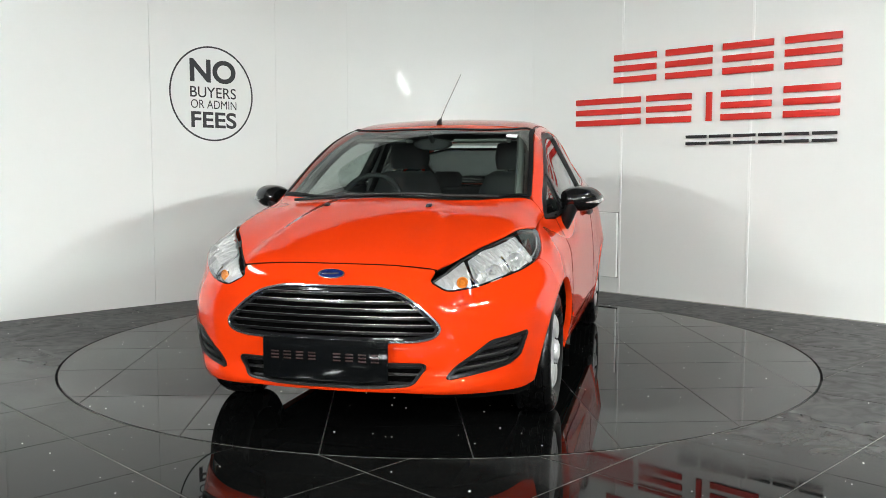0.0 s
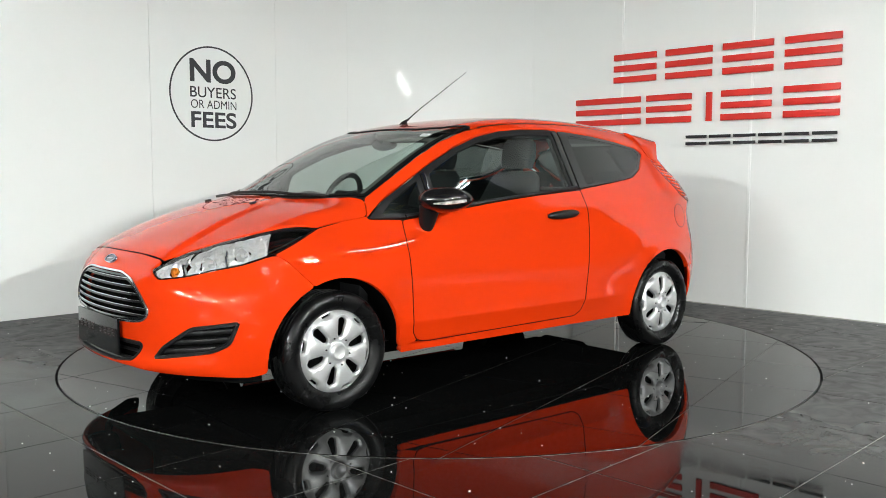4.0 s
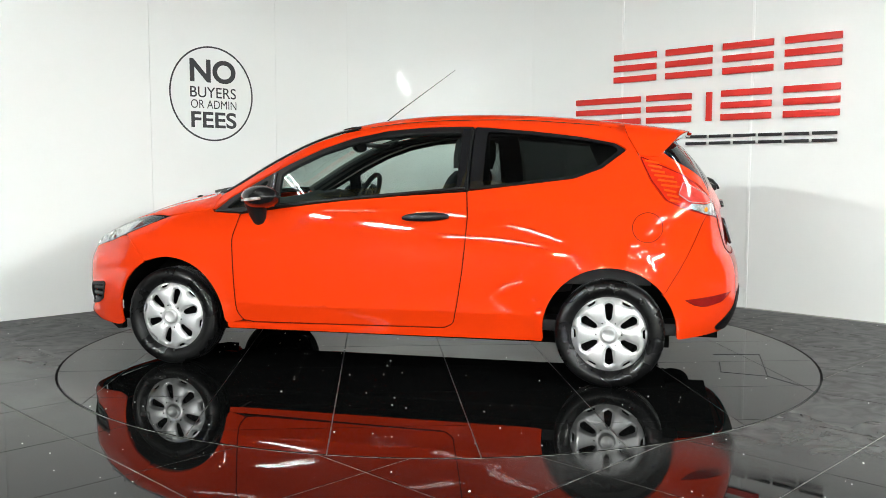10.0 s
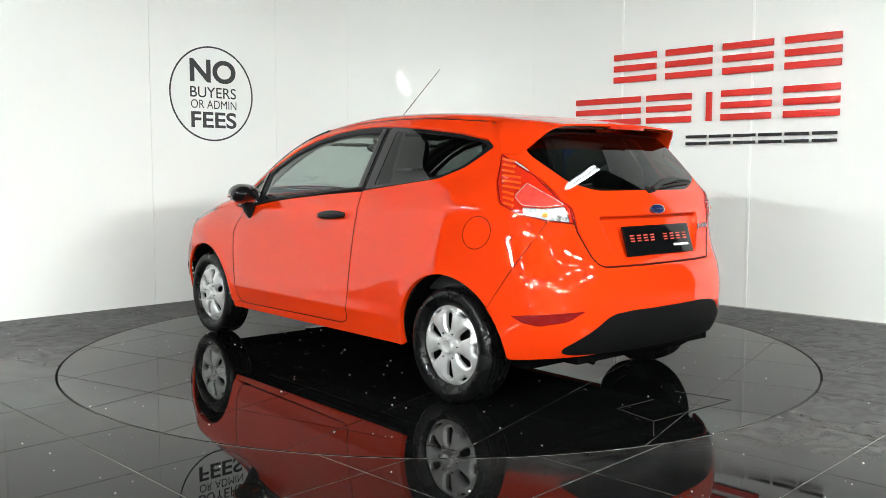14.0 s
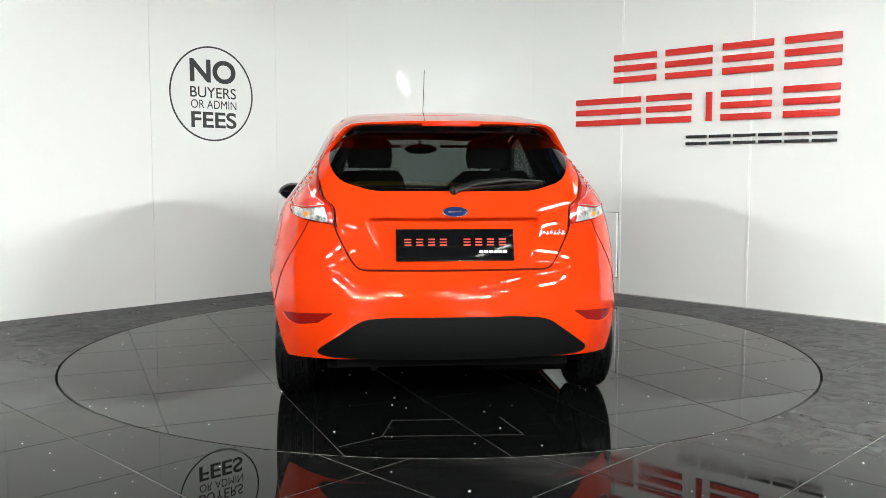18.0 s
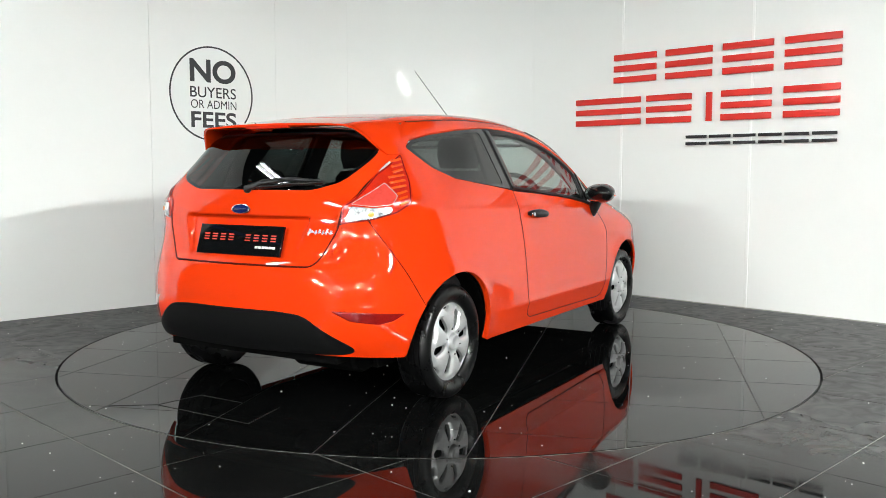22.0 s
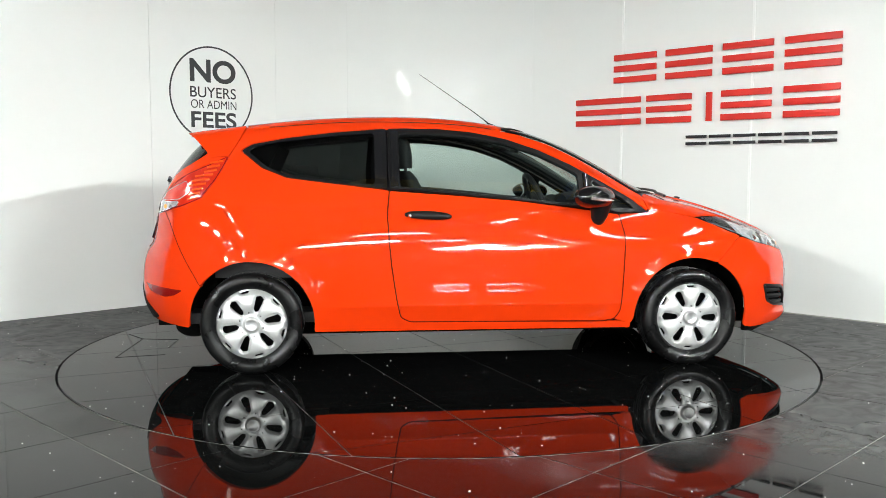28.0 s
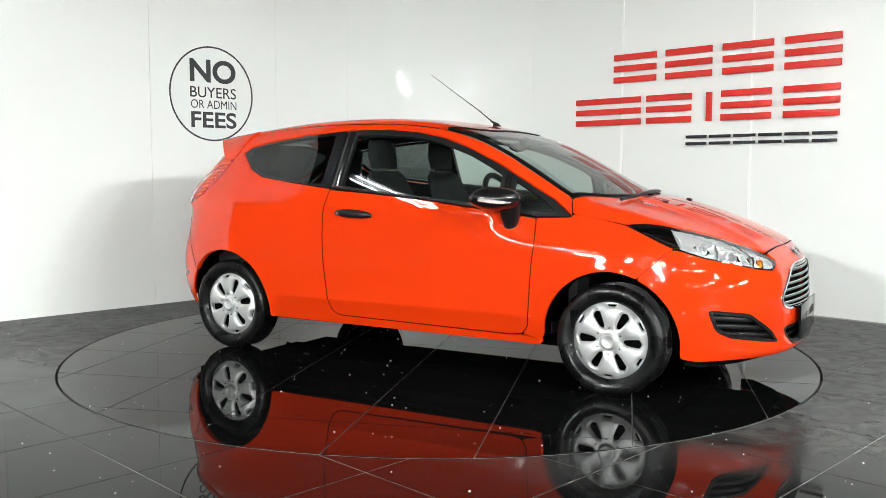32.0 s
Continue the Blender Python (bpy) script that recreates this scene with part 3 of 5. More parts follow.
def panel(name, kind, outline, material, parent, holes=(), label="", grid=.035, depth=.014, lift=0.0, gap=0.0, mirror=False):
    """A sheet of the skin inside an outline, with turned-in edges."""
    loops = [shrink(np.asarray(outline, float), gap)] + [np.asarray(h, float) for h in holes]
    lo, hi = loops[0].min(0), loops[0].max(0)
    gx, gy = np.meshgrid(np.arange(lo[0] + grid / 2, hi[0], grid), np.arange(lo[1] + grid / 2, hi[1], grid))
    inner = np.stack([gx.ravel() + (np.indices(gx.shape)[0].ravel() % 2) * grid * .5, gy.ravel()], 1)
    keep = within(inner, loops[0])
    for h in loops[1:]:
        keep &= ~within(inner, h)
    edge = np.concatenate(loops)
    if len(inner):
        near = np.array([np.min(np.sum((edge - q) ** 2, 1)) for q in inner])
        keep &= near > (grid * .45) ** 2
    pts = [Vector(q) for q in np.concatenate([edge, inner[keep]])]
    edges, k = [], 0
    for l in loops:
        edges += [(k + i, k + (i + 1) % len(l)) for i in range(len(l))]
        k += len(l)
    v2, _, tri, *_ = delaunay_2d_cdt(pts, edges, [], 0, 1e-6)
    v2 = np.array([tuple(q) for q in v2])
    tri = np.array([t for t in tri if len(t) == 3])
    mid = v2[tri].mean(1)
    ok = within(mid, loops[0])
    for h in loops[1:]:
        ok &= ~within(mid, h)
    tri = tri[ok]
    p = lay(kind, v2)
    n = skin_normal(p)
    p = p + n * lift
    a, b, c = p[tri[:, 0]], p[tri[:, 1]], p[tri[:, 2]]
    flip = np.sum(np.cross(b - a, c - a) * n[tri].mean(1), 1) < 0
    tri[flip] = tri[flip][:, ::-1]
    count, way = {}, {}
    for t in tri:
        for i in range(3):
            e = (t[i], t[(i + 1) % 3])
            key = (min(e), max(e))
            count[key] = count.get(key, 0) + 1
            way[key] = e
    verts, normals, faces = list(p), list(n), [tuple(t) for t in tri]
    if depth:
        rim = {}
        border = [way[e] for e, q in count.items() if q == 1]
        for i, j in border:
            out = np.cross(p[j] - p[i], n[i])
            out = out / max(np.linalg.norm(out), 1e-9)
            for k in (i, j):
                rim.setdefault(k, []).append(out)
        at = {}
        for k, outs in rim.items():
            o = np.sum(outs, 0)
            o = o / max(np.linalg.norm(o), 1e-9)
            at[k] = len(verts)
            soft = n[k] * .5 + o * .5
            verts += [p[k], p[k] - n[k] * depth - o * .001]
            normals += [soft / np.linalg.norm(soft), o]
        faces += [(at[j], at[i], at[i] + 1, at[j] + 1) for i, j in border]
    verts, normals = np.array(verts), np.array(normals)
    made = [finish(name, verts, faces, material, parent, label, normals=normals)]
    if mirror:
        m = np.array([1, -1, 1])
        made.append(finish(name, verts * m, [f[::-1] for f in faces], material, parent, label, normals=normals * m))
    return made


def trim(name, kind, loop, width, height, material, parent, label="", lift=.0, closed=True, mirror=False):
    """A strip that follows a line on the skin."""
    p = lay(kind, loop)
    n = skin_normal(p)
    p = p + n * lift
    made = [sweep(name, p, n, width, height, material, parent, label, closed)]
    if mirror:
        m = np.array([1, -1, 1])
        made.append(sweep(name, p * m, n * m, width, height, material, parent, label, closed))
    return made


def both_sides(points):
    """A half outline from the middle to the middle, closed by its mirror image."""
    return list(points) + [(-a, b) for a, b in points[::-1]]


# ---- the car; its frame: x forward, y to its left, the middle of the wheelbase at 0; it stands off the turntable's axis ----
OFF = Vector((.1338, .0875, 0))
car = new("car")
tagged(car, "glossy bright red three-door hatchback parked on the turntable", "car")

TOP_EDGE = Spline((1.02, .66), (.6, .607), (.16, .548), (-.4, .527), (-.9, .512), (-1.29, .48))


def top_edge(x0, x1, n=26):
    """The joint of roof and side, as points in space."""
    x = np.linspace(x0, x1, n)
    return lay("top", np.stack([x, TOP_EDGE(x)], 1))


def arch(cx, cz, r, a0, a1, n=22):
    a = np.radians(np.linspace(a0, a1, n))
    return [(cx + r * math.cos(t), cz + r * math.sin(t)) for t in a]


ARCH = .343
edge = top_edge(.985, -1.285)
SIDE_TOP = [(q[0], q[2] - .004) for q in edge[::2]]
BELT = [(-.487, 1.017), (-.87, 1.058), (-1.05, 1.081), (-1.19, 1.135), (-1.315, 1.234)]
DLO_TOP = [(-1.25, 1.276), (-1.06, 1.312), (-.81, 1.343), (-.565, 1.364), (-.4, 1.373), (-.19, 1.369), (0, 1.352), (.19, 1.314), (.374, 1.252), (.56, 1.168), (.747, 1.066), (.905, .977)]
DOOR_REAR = [(-.38, .283), (-.43, .31), (-.452, .407), (-.479, .59), (-.493, .74), (-.502, .888), (-.487, 1.012)]
DOOR_FRONT = [(.826, .878), (.846, .745), (.838, .639), (.828, .454), (.819, .327), (.785, .279), (.72, .27)]
DOOR_TOP = [(-.11, .986), (.22, .957), (.53, .919)]
LAMP_REAR_OUT = [(-1.372, 1.205), (-1.436, 1.07), (-1.512, .968), (-1.613, .927), (-1.72, .893)]
rear_arch = arch(-1.245, .285, ARCH, 143, -8)
side_outline = SIDE_TOP + [(-1.318, 1.292)] + LAMP_REAR_OUT + [(-1.61, .66), (-1.512, .49)] + rear_arch + [(-.895, .232), (.885, .228), (.885, .262), (.72, .264)] + \
    DOOR_REAR + BELT[1:] + DLO_TOP + [(1.01, .893)]
panel("body_side", "side", fillet(side_outline, .012), PAINT, car, gap=.0018, depth=.03, mirror=True, grid=.013)
fender = [(1.296, .852), (1.155, .879), (1.012, .9), (1.012, .885)] + DOOR_FRONT[:-1] + [(.887, .255)] + arch(1.245, .285, ARCH, 185, 66)[1:] + [(1.45, .663), (1.506, .722), (1.548, .747)]
panel("fender", "side", fillet(fender, .012), PAINT, car, gap=.002, depth=.03, mirror=True, grid=.013)
door = DOOR_FRONT + DOOR_REAR + DOOR_TOP
doors = panel("door", "side", fillet(door, .014), PAINT, car, gap=.0045, depth=.03, mirror=True, grid=.013)

# hood, windscreen, roof
HOOD_SIDE = [(1.906, .42), (1.817, .478), (1.679, .553), (1.549, .632), (1.437, .675), (1.296, .733), (1.155, .7275), (1.01, .7295)]
hood_half = [(1.935, 0), (1.934, .08), (1.922, .246)] + HOOD_SIDE + [(.985, .67), (1.14, .43), (1.22, .2), (1.25, 0)]
hood = fillet(hood_half[1:-1] + [(a, -b) for a, b in hood_half[::-1][1:-1]], .014)
panel("hood", "top", hood, PAINT, car, gap=.0035, depth=.02, grid=.016)
trim("hood_gap", "top", shrink(hood, .007), .02, .004, LINER, car, lift=-.014)
trim("hood_seam", "top", fillet([(1.906, -.42), (1.922, -.246), (1.934, -.08), (1.934, .08), (1.922, .246), (1.906, .42)], .2, closed=False), .005, .003, LINER, car, closed=False)
SCREEN_LOW = [(1.222, 0), (1.19, .2), (1.11, .43), (.975, .648)]
SCREEN_TOP = [(.18, .536), (.3, .47), (.36, .3), (.385, 0)]
SCREEN_SIDE = [(x, float(TOP_EDGE(x)) - .006) for x in np.linspace(.94, .2, 10)]
screen = SCREEN_LOW + SCREEN_SIDE + SCREEN_TOP
screen = fillet(screen[1:-1] + [(a, -b) for a, b in screen[::-1][1:-1]], .03)
ROOF_SIDE = [(x, float(TOP_EDGE(x)) - .004) for x in np.linspace(.14, -1.28, 14)]
roof = [(.385, 0), (.36, .3), (.3, .47), (.17, .542)] + ROOF_SIDE + [(-1.31, .3), (-1.33, 0)]
roof = fillet(roof[1:-1] + [(a, -b) for a, b in roof[::-1][1:-1]], .02)
panel("roof", "top", roof, PAINT, car, gap=.0025)
under = fillet([(-1.22, -.5), (-1.30, -.555), (-1.42, -.55), (-1.46, -.3), (-1.46, .3), (-1.42, .55), (-1.30, .555), (-1.22, .5)], .02)
panel("roof_rear", "top", under, PAINT, car, lift=-.008, depth=0)
panel("windscreen", "top", screen, GLASS, car, gap=.002, depth=0, label="clear windscreen with a dark rim")

# tailgate
LAMP_IN = [(.605, 1.19), (.614, 1.1), (.580, .99), (.533, .955), (.527, .875)]
gate = both_sides([(.570, 1.235)] + LAMP_IN + [(.461, .721), (.42, .680)])
gate_glass = fillet(both_sides([(.39, 1.298), (.54, 1.255), (.568, 1.195), (.553, 1.13), (.505, 1.068), (.36, 1.026)]), .045)
panel("tailgate", "rear", fillet(gate, .02), PAINT, car, holes=[gate_glass], gap=.004, grid=.016)
GATE_JOINT = [(.534, .90), (.527, .85), (.461, .721), (.425, .682), (-.425, .682), (-.461, .721), (-.527, .85), (-.534, .90)]
trim("gate_gap", "rear", fillet(GATE_JOINT, .03, closed=False), .0075, .004, SEAM, car, closed=False)
panel("gate_lining", "rear", shrink(fillet(gate, .02), .02), CABIN, car, holes=[gate_glass], lift=-.03, depth=0, grid=.05)
panel("side_lining", "side", shrink(fillet(side_outline, .012, .03), .004), CABIN, car, lift=-.034, depth=0, grid=.06, mirror=True)
panel("rear_window", "rear", gate_glass, PRIVACY, car, depth=0, gap=.001, label="dark tinted rear window")

# bumpers
def side_points(*xz):
    """Places on the flank, from side-view points."""
    return [tuple(q) for q in lay("side", xz)]


def top_points(*xy):
    return [tuple(q) for q in lay("top", xy)]


def front_points(*yz):
    return [tuple(q) for q in lay("front", yz)]


SEAM_FRONT = side_points((1.548, .745), (1.506, .722), (1.45, .663)) + side_points(*arch(1.245, .285, ARCH, 66, -11, 12))
LAMP_LOW = front_points((.397, .677), (.473, .637), (.58, .652)) + side_points((1.79, .678), (1.675, .703))
nose_half = around("nose", *top_points((1.934, .08), (1.922, .246), (1.906, .42)), *LAMP_LOW, *SEAM_FRONT, (1.63, .715, .204), (1.8, .62, .218), (1.95, .3, .24))
GRILLE = [(.2, .653), (.3, .63), (.38, .578), (.458, .505), (.44, .462), (.37, .446), (.2, .440)]
INTAKE = [(.26, .352), (.405, .352), (.352, .275), (.2, .262)]
FOG = [(1.98, .466, .29), (1.968, .515, .345), (1.882, .64, .44), (1.705, .76, .462), (1.742, .735, .36), (1.80, .69, .328), (1.905, .6, .31)]


def to_nose(yz):
    p = lay("front", yz)
    return around("nose", *p)


grille_loop = fillet(to_nose(both_sides(GRILLE)), .03)
intake_loop = fillet(to_nose(both_sides(INTAKE)), .025)
fog_loop = fillet(around("nose", *FOG), .02)
fog_mirror = fog_loop * [-1, 1]
panel("front_bumper", "nose", fillet(both_sides(nose_half), .02), PAINT, car, holes=[grille_loop, intake_loop, fog_loop, fog_mirror], gap=.001, grid=.022)
def rear_points(*yz):
    return [tuple(q) for q in lay("rear", yz)]


SEAM_REAR = side_points((-1.72, .890), (-1.61, .66), (-1.512, .49)) + side_points(*arch(-1.245, .285, ARCH, 140, 184, 8))
tail_half = around("tail", *rear_points((.2, .674), (.415, .674), (.456, .715), (.527, .87)), *SEAM_REAR, (-1.6, .74, .262), (-1.78, .6, .276), (-1.86, .3, .292))
DIFFUSER = [(.27, .48), (.41, .468), (.51, .396), (.622, .31), (.585, .288), (.2, .284)]
REAR_REFLECTOR = [(.785, .468), (.536, .493), (.612, .442), (.71, .422), (.755, .436)]


def to_tail(yz):
    return around("tail", *lay("rear", yz))


diff_loop = fillet(to_tail(both_sides(DIFFUSER)), .04)
refl_loop = fillet(to_tail(REAR_REFLECTOR), .012)
panel("rear_bumper", "tail", fillet(both_sides(tail_half), .02), PAINT, car, holes=[refl_loop, refl_loop * [-1, 1]], gap=-.003, lift=-.001, grid=.022)
trim("bumper_joint", "tail", fillet(around("tail", *SEAM_REAR[:4]), .02, closed=False), .003, .003, SEAM, car, closed=False, mirror=True)
panel("rear_diffuser", "tail", diff_loop, MATT, car, lift=.004, depth=.01, label="matt black lower bumper insert")
panel("rear_reflector", "tail", refl_loop, DARK_LENS, car, lift=-.004, gap=.002, mirror=True, label="red bumper reflector")
TAIL_LAMP = around("tail", *side_points((-1.378, 1.200), (-1.44, 1.068), (-1.516, .966), (-1.613, .925), (-1.715, .892)), *rear_points((.533, .876), (.539, .957), (.583, .992), (.609, 1.1), (.602, 1.188)))
tail_loop = fillet(TAIL_LAMP, .015)
panel("tail_lamp", "tail", tail_loop, RED_LENS, car, gap=-.001, mirror=True)
roof_corner = [(-1.17, 1.375), (-1.33, 1.315), (-1.375, 1.22), (-1.31, 1.25), (-1.18, 1.33)]
panel("roof_corner", "side", fillet(roof_corner, .008), PAINT, car, lift=-.004, depth=0, mirror=True)
HEADLAMP = around("nose", *LAMP_LOW, *side_points((1.548, .748), (1.42, .80), (1.30, .853)), *top_points((1.437, .678), (1.549, .635), (1.679, .556), (1.817, .481)))
panel("headlamp", "nose", fillet(HEADLAMP, .015), LENS, car, gap=.003, mirror=True, depth=.004)

# ---- side windows: black surrounds with panes ----
PANE_DOOR = [(.60, .930), (.22, .973), (-.11, 1.002), (-.425, 1.032), (-.425, 1.335), (-.19, 1.335), (0, 1.318), (.19, 1.281), (.374, 1.22), (.52, 1.15), (.60, 1.105)]
PANE_REAR = [(-.565, 1.042), (-.87, 1.075), (-1.05, 1.098), (-1.165, 1.143), (-1.275, 1.234), (-1.225, 1.262), (-1.06, 1.290), (-.81, 1.318), (-.565, 1.338)]
PANE_FRONT = [(.93, .907), (.69, .917), (.68, 1.072), (.75, 1.032), (.86, .967)]
dlo_front = [(1.008, .889), (.826, .887)] + [(a, b + .003) for a, b in DOOR_TOP[::-1]] + [(-.489, 1.018), (-.489, 1.364), (-.4, 1.368), (-.19, 1.364), (0, 1.347), (.19, 1.309), (.374, 1.247),
                                                                                    (.56, 1.163), (.747, 1.061), (.905, .973)]
dlo_rear = [(-.495, 1.02)] + [(a, b + .003) for a, b in BELT[1:4]] + [(-1.309, 1.234), (-1.248, 1.271), (-1.06, 1.307), (-.81, 1.338), (-.565, 1.359), (-.495, 1.363)]
pane_d, pane_r, pane_f = fillet(PANE_DOOR, .02), fillet(PANE_REAR, .025), fillet(PANE_FRONT, .015)
frames = panel("window_frame", "side", fillet(dlo_front, .012), BLACK, car, holes=[pane_d, pane_f], lift=-.005, gap=.0015, mirror=True, depth=.03, label="black door window frame")
panel("window_surround", "side", fillet(dlo_rear, .012), GLOSS, car, holes=[pane_r], lift=-.004, gap=.0015, mirror=True, depth=.02, label="black rear side window surround")
panel("side_window", "side", pane_d, GLASS, car, lift=-.014, depth=0, mirror=True, label="clear door window")
panel("quarter_light", "side", pane_f, GLASS, car, lift=-.010, depth=0, mirror=True, label="small triangular front window")
panel("rear_side_window", "side", pane_r, PRIVACY, car, lift=-.006, depth=0, mirror=True, label="dark tinted rear side window")
trim("belt_strip", "side", fillet([(.80, .894), (.53, .927), (.22, .964), (-.11, .994), (-.475, 1.026)], .3, closed=False), .016, .014, BLACK, car, closed=False, mirror=True)
trim("pillar_post", "side", [(.64, z) for z in np.linspace(.915, 1.105, 8)], .03, .01, GLOSS, car, closed=False, mirror=True)
trim("pillar_strip", "side", [(-.452, z) for z in np.linspace(1.03, 1.35, 10)], .045, .006, GLOSS, car, lift=-.002, closed=False, mirror=True)
trim("roof_strip", "top", [(x, float(TOP_EDGE(x)) - .001) for x in np.linspace(.12, -1.16, 30)], .004, .005, BLACK, car, closed=False, mirror=True, lift=-.005)
DOOR_JOINT = fillet(DOOR_FRONT + DOOR_REAR, .02, closed=False)
trim("door_seam", "side", DOOR_JOINT, .0052, .003, SEAM, car, closed=False, mirror=True)
trim("screen_seal", "top", screen, .024, .006, MATT, car, lift=.001)
trim("cowl", "top", fillet([(.985, -.66), (1.135, -.43), (1.212, -.2), (1.236, 0), (1.212, .2), (1.135, .43), (.985, .66)], .2, closed=False), .05, .008, BLACK, car, lift=-.008, closed=False)
trim("screen_band", "top", fillet([(.262, -.465), (.33, -.3), (.36, 0), (.33, .3), (.262, .465)], .1, closed=False), .05, .003, LINER, car, lift=-.010, closed=False)
trim("gate_seal", "rear", gate_glass, .03, .005, GLOSS, car, lift=-.004)
trim("lamp_edge", "tail", shrink(tail_loop, .004), .006, .006, DARK_LENS, car, mirror=True, lift=-.001)
p = lay("top", [(.44, .47)])[0]
boxed("screen_sticker", (.03, .06, .002), Matrix.Translation(p + skin_normal([p])[0] * .001) @ pose(0, 0, 0, -4, 27, 0), PLATE_WHITE, car, "small white sticker")

# ---- door handles, fuel flap, mirrors, aerial ----
for s in (1, -1):
    xs = np.linspace(-.152, -.4, 13)
    p = lay("side", np.stack([xs, .866 + .012 * np.linspace(0, 1, 13)], 1)) * [1, s, 1]
    n = skin_normal(p)
    bow = np.sin(np.linspace(0, math.pi, 13)) ** .5
    sweep("door_handle", p + n * (.006 + .02 * bow[:, None]), n, .02 + .027 * bow, .026, BLACK, car, "black plastic door handle", round_=True)
    dish = arch(-.275, .872, .055, 0, 345, 24)
    dish = np.array([(-.275 + (a + .275) * 1.5, b) for a, b in dish])
    for o in panel("handle_recess", "side", dish, LINER, None, lift=-.012, depth=0):
        o.parent = car
        if s < 0:
            o.data.transform(Matrix.Diagonal((1, -1, 1, 1)))
            o.data.flip_normals()
spot = lay("side", [(-.378, .874)])[0] * [1, -1, 1]
lathe("door_lock", [(0, .006), (.009, .005), (.011, .002), (.011, -.01)], CHROME, car, Matrix.Translation(Vector(spot) + Vector((0, -.03, 0))) @ pose(0, 0, 0, 0, 0, 180), 20, "small chrome door lock")
flap = np.array(arch(-1.428, .834, .075, 0, 350, 36))
trim("fuel_flap_gap", "side", flap, .004, .003, SEAM, car, lift=-.0005)
panel("fuel_flap", "side", shrink(flap, .003), PAINT, car, lift=.001, depth=.004, label="round red fuel flap")


def blob(name, rings, material, parent, label="", steps=20, flip=False):
    """A closed smooth body from rings: centre, half width and half height axes."""
    v, f = [], []
    for c, a, b in rings:
        c, a, b = Vector(c), Vector(a), Vector(b)
        v += [c + a * math.cos(t) + b * math.sin(t) for t in np.arange(steps) * 2 * math.pi / steps]
    k = len(rings)
    for i in range(k - 1):
        f += [(i * steps + j, i * steps + (j + 1) % steps, (i + 1) * steps + (j + 1) % steps, (i + 1) * steps + j) for j in range(steps)]
    f += [tuple(range(steps))[::-1], tuple(range((k - 1) * steps, k * steps))]
    bm = bmesh.new()
    vs = [bm.verts.new(q) for q in v]
    for q in f:
        bm.faces.new([vs[i] for i in q])
    return part(name, bm, material, parent, label, angle=50)


for s in (1, -1):
    rings = []
    for q in np.linspace(0, 1, 13):
        wide = .098 * (1 - abs(1.55 * q - .62) ** 3 * 1.0)
        tall = .064 * (1 - abs(1.7 * q - .72) ** 3 * .85)
        rings.append(((.695 - .135 * q ** 1.4, s * (.79 + .19 * q), .972 + .006 * q), (0, 0, max(tall, .008)), (max(wide, .012) * .98, s * max(wide, .012) * .35, 0)))
    mirror = blob("wing_mirror", rings, SHELL, car, "black plastic wing mirror", 24)
    blob("mirror_foot", [((.69, s * .797, .80), (.012, 0, 0), (0, s * .008, .004)), ((.694, s * .80, .825), (.033, 0, 0), (0, s * .022, .006)), ((.698, s * .805, .86), (.047, 0, 0), (0, s * .032, 0)),
                         ((.70, s * .818, .90), (.056, 0, 0), (0, s * .036, 0)), ((.70, s * .84, .95), (.07, 0, 0), (0, s * .04, 0))], BLACK, mirror)
    blob("mirror_glass", [((.578, s * .862, .972), (s * 0 - .012, s * .078, 0), (0, 0, .05)), ((.572, s * .861, .972), (-.011, s * .072, 0), (0, 0, .045))], CHROME, mirror, "silvered mirror glass")
    sweep("indicator", [(.742, s * .908, .958), (.708, s * .945, .960), (.655, s * .970, .966), (.60, s * .982, .972)], [(1, s * .7, 0), (.9, s * .9, 0), (.6, s * 1, 0), (.3, s * 1, 0)], np.array([.006, .016, .02, .016]), .02, CLEAR_LENS, mirror, "clear indicator lens")
blob("aerial_base", [((.225, 0, 1.395), (.03, 0, 0), (0, .016, 0)), ((.215, 0, 1.415), (.018, 0, 0), (0, .012, 0)), ((.185, 0, 1.428), (.007, 0, .003), (0, .007, 0))], BLACK, car)
sweep("aerial", [(.21, 0, 1.412), (.10, .004, 1.495), (-.257, .02, 1.737)], (0, 1, 0), np.array([.009, .006, .0026]), .004, BLACK, car, "thin black roof aerial", round_=True)

# ---- spoiler ----
psi = np.radians(np.linspace(-67.5, 67.5, 55))


def over_roof(x, a):
    """The roof's line carried on behind the tail: a point at station x, at the angle a from upright."""
    y0, z0 = 0, .95
    lo, hi = np.zeros_like(a), np.full_like(a, 1.0)
    for _ in range(30):
        m = (lo + hi) / 2
        y, z = y0 + m * np.sin(a), z0 + m * np.cos(a)
        top = z + .085 * y * y - TOP(x)
        side = (np.abs(y) - half_width(np.maximum(x, -1.55), z) - .006)
        inside = smax(top, side, .07) < 0
        lo, hi = np.where(inside, m, lo), np.where(inside, hi, m)
    return np.stack([x, y0 + lo * np.sin(a), z0 + lo * np.cos(a)], 1)


